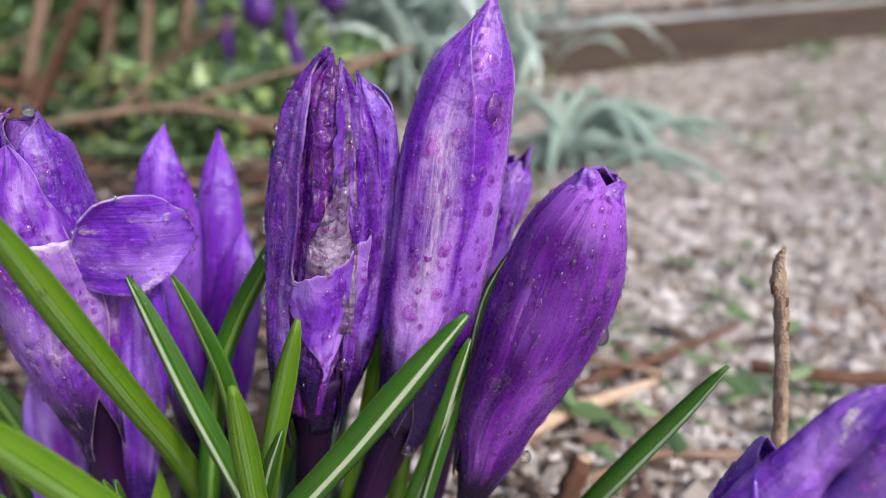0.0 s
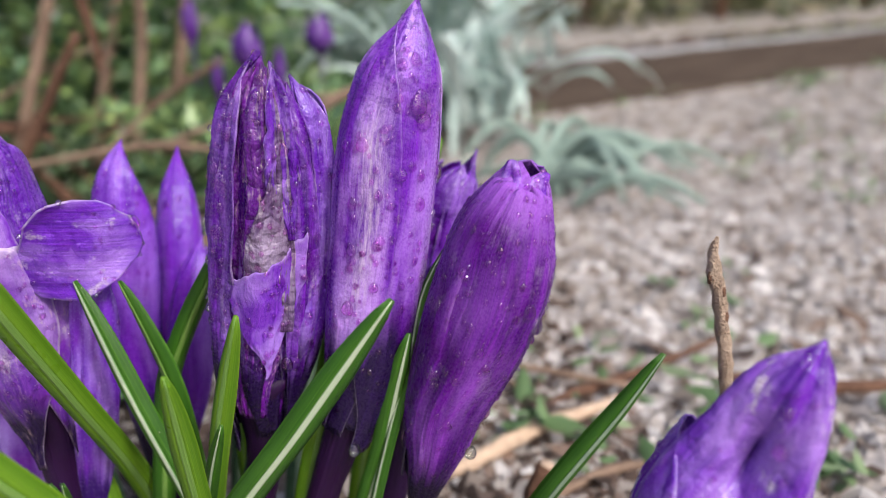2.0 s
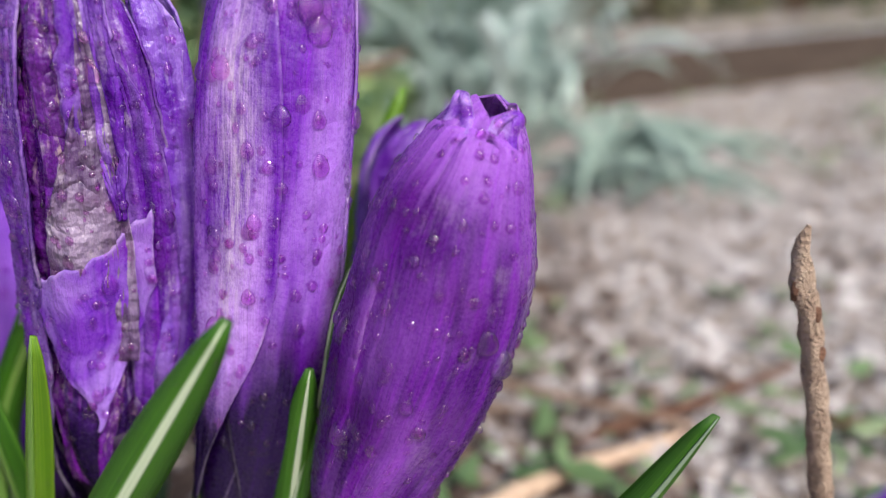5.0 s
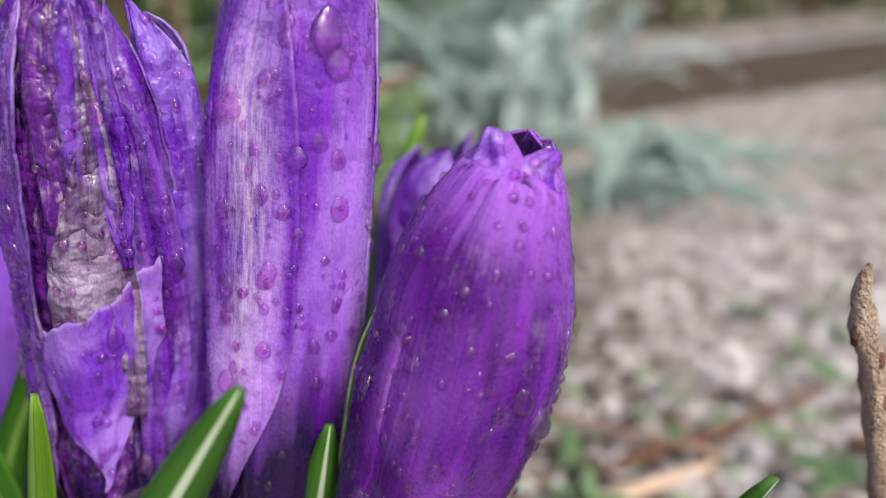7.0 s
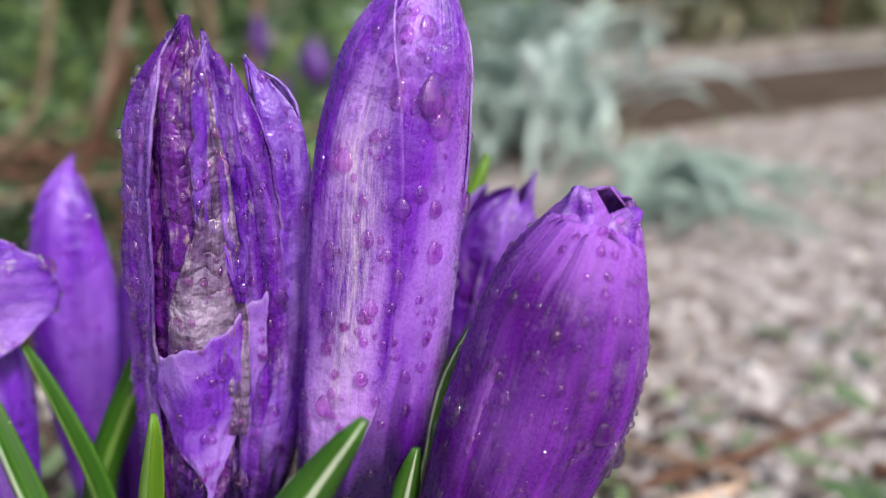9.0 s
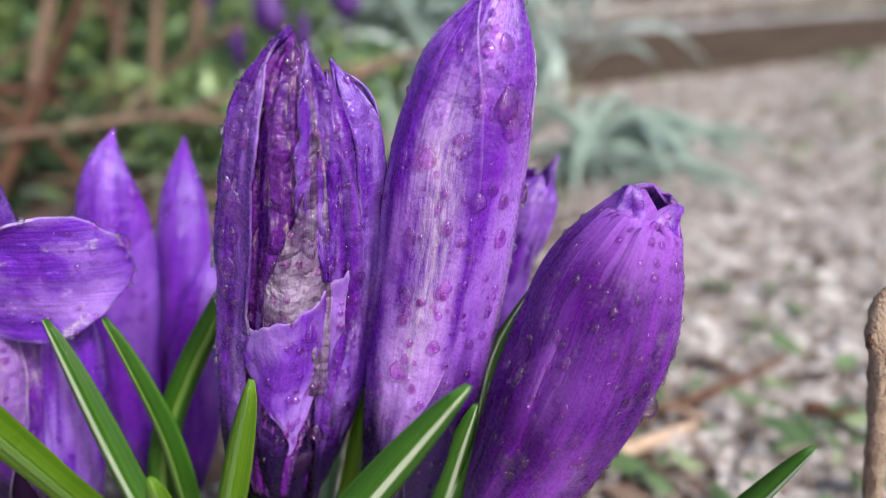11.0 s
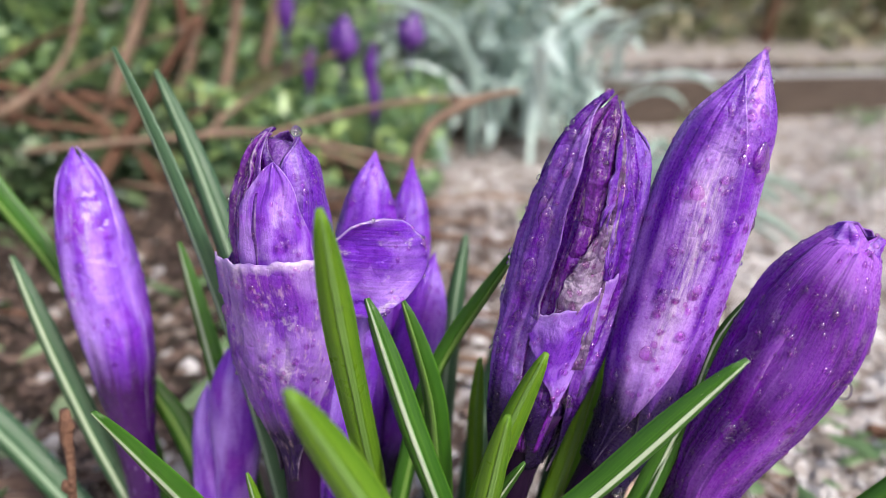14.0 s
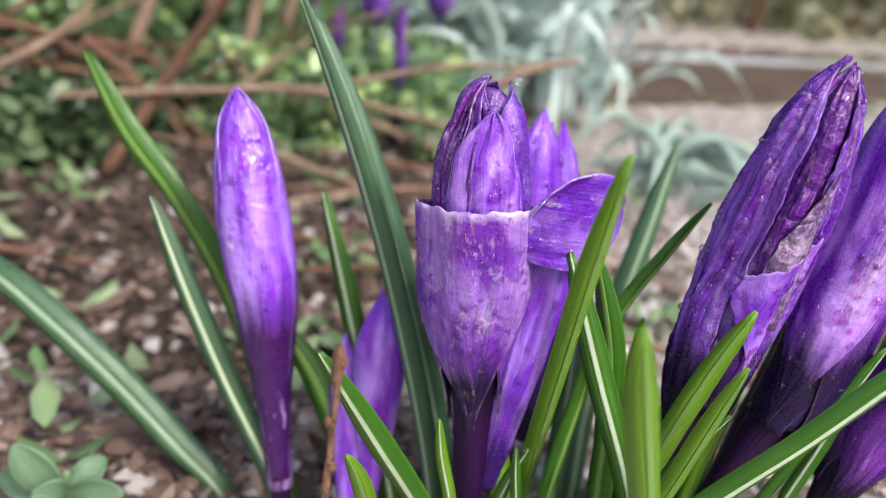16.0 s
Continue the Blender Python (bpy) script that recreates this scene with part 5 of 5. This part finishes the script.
bead_skin(near, 150, 9, 17, 45)
for _fl, _x, _y, _z, _r, _t in ((tall, 9.0, 82.5, 94.6, 1.35, 1.5), (tall, 1.6, 82.0, 90.0, 0.9, 1.1), (tall, 8.6, 84.0, 100.0, 0.75, 1.2), (tall, 6.4, 82.5, 95.6, 0.6, 1.1), (tall, -0.2, 81.5, 82.5, 0.7, 1.3),
                                (tall, 7.6, 82.0, 87.0, 0.65, 1.2), (tall, 2.6, 81.0, 77.0, 0.6, 1.2), (tall, 5.6, 81.0, 80.5, 0.55, 1.0),
                                (wilted, -14.6, 80.0, 92.2, 0.95, 1.1), (wilted, -16.6, 80.0, 86.0, 1.1, 1.3), (wilted, -10.6, 80.0, 96.6, 0.7, 1.0), (wilted, -18.0, 80.0, 79.5, 0.9, 1.2), (wilted, -8.0, 81.0, 90.0, 0.65, 1.2),
                                (wilted, -18.8, 81.0, 72.0, 0.75, 1.2), (wilted, -12.6, 80.0, 75.0, 0.6, 1.1)):
    at_drop(_fl, (_x, _y, _z), _r, tall=_t, flat=0.36, label="large raindrop clinging to a petal")

# ---- seedling with oval leaves ----
def seedling():
    st = thing("seedling", "low seedling with pale green oval leaves on the soil", "seedling")
    link("stem", tube_mesh("stem", np.array([(-123, 100, -2, 1.0), (-122, 99.5, 5, 0.9), (-121, 99, 10, 0.6)]) * MM, 10, 8), WEEDS, st)
    for tx, ty, tz, w in ((-129, 97, 17, 3.6), (-125, 94, 9, 3.6), (-109, 96, 9, 3.3), (-135, 101, 6, 3.4), (-117, 106, 8, 3.0)):
        a, b = np.array([-122.0, 99.5, 4]), np.array([tx, ty, tz])
        n, m = 16, 9
        vs, us = [], []
        d = (b - a) / np.linalg.norm(b - a)
        side = np.cross(d, (0.1, -0.8, 0.6))
        side /= np.linalg.norm(side)
        up = np.cross(side, d)
        for i in range(n):
            v = i / (n - 1)
            h = w * (math.sin(math.pi * min(v * 0.97 + 0.02, 1)) ** 0.7) * (0.55 + 0.6 * v)
            for j in range(m):
                u = 2 * j / (m - 1) - 1
                vs.append((a + (b - a) * v + side * u * h + up * (1.5 * math.sin(v * 3) + 0.25 * h * u * u)) * MM)
                us.append((0.5 + u / 2, v))
        link("oval_leaf", mesh_of("oval_leaf", vs, grid_faces(n, m), us), SEEDLING, st, thick=0.0005)


SEEDLING = leaf_material("seedling_leaf", (0.085, 0.16, 0.085), (0.16, 0.26, 0.16), 0.3, 0.5)
seedling()

# ---- silver-leaved plants ----
def strap_mesh(name, length, width, rise, droop, seed):
    n, m = 14, 5
    vs, us = [], []
    x = z = 0.0
    ang = rise
    step = length / (n - 1)
    for i in range(n):
        v = i / (n - 1)
        h = width / 2 * (0.55 + 0.6 * v) * max(1 - v**4, 0.04)
        sway = 0.05 * length * math.sin(v * 3 + seed) * v
        for j in range(m):
            u = 2 * j / (m - 1) - 1
            vs.append((x - math.sin(ang) * -0.3 * h * u * u * 0.4, u * h + sway, z + 0.35 * h * u * u))
            us.append((0.5 + u / 2, v))
        x += step * math.cos(ang)
        z += step * math.sin(ang)
        ang -= droop / (n - 1) * (0.4 + 1.2 * v)
    return mesh_of(name, vs, grid_faces(n, m), us)


def silver_plant(centre, count, seed, reach, rise, droop, spread, label):
    st = thing("silver_plant", label, "plant", "silver plants")
    r = random.Random(seed)
    kinds = [strap_mesh("leaf", r.uniform(*reach), r.uniform(0.007, 0.0125), r.uniform(*rise), r.uniform(*droop), r.uniform(0, 6)) for _ in range(9)]
    for me in kinds:
        me.materials.append(SILVER)
    for k in range(count):
        ob = link("leaf", kinds[k % 9], SILVER, st)
        x, y = centre[0] + r.gauss(0, spread[0]), centre[1] + r.gauss(0, spread[1])
        ob.matrix_world = pose(x, y, ground_height(x, y) + r.uniform(-0.002, spread[2]), r.uniform(-20, 20), r.uniform(-15, 15), r.uniform(0, 360)) @ Matrix.Scale(r.uniform(0.75, 1.2), 4)
    return st


silver_plant((0.012, 0.56), 100, 41, (0.08, 0.15), (0.95, 1.5), (1.4, 2.6), (0.036, 0.05, 0.03), "dense tuft of arching silver-grey strap leaves")
silver_plant((-0.03, 0.66), 90, 42, (0.09, 0.14), (1.0, 1.5), (1.4, 2.6), (0.06, 0.04, 0.04), "silver-grey tuft behind the first")


def arching_leaf(rows, label, material=SILVER):
    p = np.array(rows, float) * MM
    n, m = 30, 5
    c = spline(p, n)
    t, f, sd = frames_along(c)
    vs, us = [], []
    for i in range(n):
        v = i / (n - 1)
        h = p[0, 3] * (0.5 + 0.7 * math.sin(math.pi * min(v + 0.1, 1.0)) if v < 0.98 else 0.1)
        for j in range(m):
            u = 2 * j / (m - 1) - 1
            vs.append(c[i, :3] + np.cross(t[i], f[i]) * u * h + f[i] * (-0.25 * h * u * u))
            us.append((0.5 + u / 2, v))
    link("strap_leaf", mesh_of("strap_leaf", vs, grid_faces(n, m), us), material, label=label, category="leaf", thick=0.0006, group="long silver leaves")


arching_leaf([(-20, 470, 2, 3.5), (-28, 455, 70, 3.5), (-50, 440, 95, 3.5), (-85, 425, 103, 3.5)], "long silver strap leaf arching over")
_r = random.Random(45)
for _k in range(26):
    _a = _r.choice((_r.uniform(-0.5, 0.35), _r.uniform(-0.5, 0.35), _r.uniform(2.6, 3.6), _r.uniform(-1.6, 2.2)))
    _l, _h = _r.uniform(42, 88), _r.uniform(14, 34)
    _x, _y = _r.gauss(66, 12), _r.gauss(372, 16)
    arching_leaf([(_x + _l * q * math.cos(_a), _y + _l * q * math.sin(_a), max(2 + _h * z, 1.5), _r.uniform(1.7, 2.9)) for q, z in ((0, 0), (0.22, 0.7), (0.5, 1.0), (0.78, 0.75), (1.0, 0.25))],
                 "low grey-green strap leaf arching to the soil", SILVER_LOW)

# ---- hedge with brown stems ----
def leaf_cloud(name, count, where, size, material, parent, seed, label=""):
    r = random.Random(seed)
    verts, faces = [], []
    while count > 0:
        p = where(r)
        if p is None:
            continue
        count -= 1
        k = len(verts)
        rot = Euler((r.uniform(-1.2, 1.2), r.uniform(-1.2, 1.2), r.uniform(0, 6.28))).to_matrix()
        s = r.uniform(*size)
        for x, y, z in ((-1, 0, 0), (-0.3, -0.55, 0.12), (-0.3, 0.55, 0.12), (0.5, -0.45, 0.1), (0.5, 0.45, 0.1), (1.1, 0, -0.1), (0.1, 0, -0.08)):
            v = rot @ Vector((x * s, y * s, z * s))
            verts.append((p[0] + v.x, p[1] + v.y, p[2] + v.z))
        faces.extend(tuple(k + i for i in g) for g in ((0, 1, 6), (0, 6, 2), (1, 3, 6), (2, 6, 4), (3, 5, 6), (4, 6, 5)))
    return link(name, mesh_of(name, verts, faces), material, parent, label)


def hedge_place(r):
    x = r.uniform(-1.0, 0.02)
    y = 0.462 + 0.34 * r.random() ** 2.6 + 0.05 * fbm(x * 8, 1.0)
    low_edge = 0.032 if x < -0.22 else 0.004
    z = low_edge + 0.21 * r.random() ** 1.1
    if x > -0.1:
        y += 0.2
    if fbm(x * 15, y * 15, z * 15) < -0.10:
        return None
    if z < 0.02 and y < 0.44 and r.random() < 0.5:
        return None
    return x, y, z


# Darker copy of the hedge leaves: shade under the shrub put into the colour.
SHADED_LEAVES = foliage_material("shaded_hedge_leaves", [(0.1, (0.018, 0.042, 0.022)), (0.5, (0.05, 0.09, 0.04)), (0.85, (0.12, 0.17, 0.075)), (0.97, (0.32, 0.37, 0.16))])
hedge = thing("hedge_shrub", "dense low evergreen shrub with small glossy leaves and bare brown stems", "shrub")
leaf_cloud("foliage", 44000, hedge_place, (0.003, 0.0075), HEDGE, hedge, 51)


def under_place(r):
    x, y = r.uniform(-0.75, -0.12), r.uniform(0.22, 0.44)
    z = 0.002 + 0.03 * r.random() ** 1.5
    if y < 0.31 + 0.6 * (x + 0.2) or fbm(x * 16, y * 16, z * 16) < -0.12:
        return None
    return x, y, z


leaf_cloud("low_sprays", 13000, under_place, (0.003, 0.0065), SHADED_LEAVES, hedge, 57)
leaf_cloud("low_foliage", 3000, lambda r: (lambda x, y: None if fbm(x * 18, y * 18, 2.0) < -0.1 else (x, y, 0.002 + 0.05 * r.random() ** 1.6))(r.uniform(-0.2, -0.04), r.uniform(0.37, 0.58)), (0.003, 0.0065), HEDGE, hedge, 58)
_r = random.Random(53)
for _k in range(30):
    _x, _y, _z, _a = _r.uniform(-0.6, -0.12), _r.uniform(0.30, 0.42), _r.uniform(0.0, 0.05), _r.uniform(-0.6, 0.9)
    _l, _b = _r.uniform(0.05, 0.14), _r.uniform(0.001, 0.0024)
    _rows = [(_x, _y, _z, _b), (_x + _l * 0.4 * math.cos(_a), _y + 0.01, _z + _l * 0.4 * math.sin(_a) + 0.006, _b), (_x + _l * math.cos(_a), _y - 0.005, max(_z + _l * math.sin(_a), 0.002), _b * 0.6)]
    link("twig", tube_mesh("twig", np.array(_rows), 14, 7, 0.25, _k), BARK_DARK if _k % 4 else STEM_TAN, hedge)
for _k in range(6):
    _x, _y = _r.uniform(-0.75, -0.10), _r.uniform(0.38, 0.46)
    _h, _l = _r.uniform(0.14, 0.26), _r.uniform(-0.06, 0.12)
    _rows = [(_x, _y, -0.01, 0.004), (_x + _l * 0.3, _y + 0.01, _h * 0.4, 0.0034), (_x + _l * 0.6, _y, _h * 0.75, 0.0028), (_x + _l, _y + 0.03, _h, 0.0015)]
    link("stem", tube_mesh("stem", np.array(_rows), 20, 8, 0.25, _k), BARK_DARK if _k % 3 else STEM_TAN, hedge)
for _rows in ([(-0.184, 0.445, -0.01, 0.0055), (-0.17, 0.444, 0.018, 0.005), (-0.159, 0.447, 0.05, 0.005), (-0.147, 0.449, 0.1, 0.0045), (-0.134, 0.45, 0.16, 0.004)],
              [(-0.254, 0.395, -0.01, 0.005), (-0.236, 0.396, 0.03, 0.005), (-0.219, 0.398, 0.07, 0.0045), (-0.194, 0.4, 0.13, 0.004)],
              [(-0.229, 0.45, -0.01, 0.004), (-0.216, 0.447, 0.03, 0.004), (-0.203, 0.447, 0.06, 0.004), (-0.184, 0.45, 0.12, 0.003)],
              [(-0.23, 0.30, 0.03, 0.0028), (-0.164, 0.296, 0.041, 0.003), (-0.107, 0.296, 0.047, 0.003), (-0.078, 0.297, 0.042, 0.0026), (-0.04, 0.30, 0.036, 0.0018)],
              [(-0.118, 0.296, 0.045, 0.0024), (-0.085, 0.296, 0.056, 0.0024), (-0.055, 0.297, 0.064, 0.0022), (-0.02, 0.30, 0.068, 0.0014)],
              [(-0.052, 0.253, -0.01, 0.0026), (-0.050, 0.254, 0.013, 0.0025), (-0.047, 0.256, 0.044, 0.0024), (-0.040, 0.257, 0.062, 0.0023), (-0.023, 0.258, 0.073, 0.0018), (-0.008, 0.26, 0.077, 0.001)],
              [(-0.34, 0.33, 0.02, 0.004), (-0.28, 0.34, 0.03, 0.004), (-0.24, 0.36, 0.06, 0.0035), (-0.22, 0.37, 0.12, 0.003)],
              [(-0.42, 0.36, 0.09, 0.004), (-0.33, 0.35, 0.05, 0.004), (-0.25, 0.34, 0.012, 0.0035)]):
    link("branch", tube_mesh("branch", np.array(_rows) * (1, 1, 1, 1.0 if _rows[0][1] < 0.27 else 0.55 if _rows[0][1] < 0.38 else 0.8), 30, 9, 0.2, _rows[0][0] * 30), STEM_TAN, hedge, "bare tan branch")

for _k in range(9):
    _x, _y, _a = _r.uniform(-0.42, -0.19), _r.uniform(0.27, 0.36), _r.choice((-0.7, -0.4, 0.5, 0.9, 1.2)) + _r.uniform(-0.2, 0.2)
    _l, _b, _z = _r.uniform(0.06, 0.13), _r.uniform(0.0018, 0.0034), 0.0 if _a > 0 else 0.05
    _rows = [(_x, _y, _z, _b), (_x + _l * 0.5 * math.cos(_a), _y + 0.012, max(_z + _l * 0.5 * math.sin(_a) + 0.006, 0.003), _b * 0.9), (_x + _l * math.cos(_a), _y + 0.004, max(_z + _l * math.sin(_a), 0.002), _b * 0.6)]
    link("stem", tube_mesh("stem", np.array(_rows), 18, 8, 0.25, _k + 40), BARK_DARK, hedge)

# ---- shrubs beyond the board ----
for _k in range(5):
    _cx, _cy = 0.2 + 0.75 * _k, 1.75 + 0.45 * _k
    far = thing("far_shrub", "brownish green shrub on the far side of the bed", "shrub", "far shrubs")

    def far_place(r, cx=_cx, cy=_cy):
        a, b, z = r.gauss(0, 0.32), r.gauss(0, 0.2), abs(r.gauss(0, 0.3))
        return None if fbm((cx + a) * 6, (cy + b) * 6, z * 6) < -0.15 else (cx + a, cy + b, z + 0.02)

    leaf_cloud("foliage", 1700, far_place, (0.014, 0.03), FAR_GREEN, far, 60 + _k)
    for _j in range(7):
        _x, _y = _cx + _r.gauss(0, 0.22), _cy + _r.gauss(0, 0.12)
        link("stem", tube_mesh("stem", np.array([(_x, _y, -0.02, 0.012), (_x + 0.02, _y, 0.25, 0.010), (_x + _r.gauss(0, 0.08), _y, 0.6, 0.005)]), 10, 8, 0.2, _j), BARK_DARK, far)

# ---- focus of the lens ----
cam.data.dof.use_dof = True
cam.data.dof.focus_object = focus
cam.data.dof.aperture_fstop = 14.0
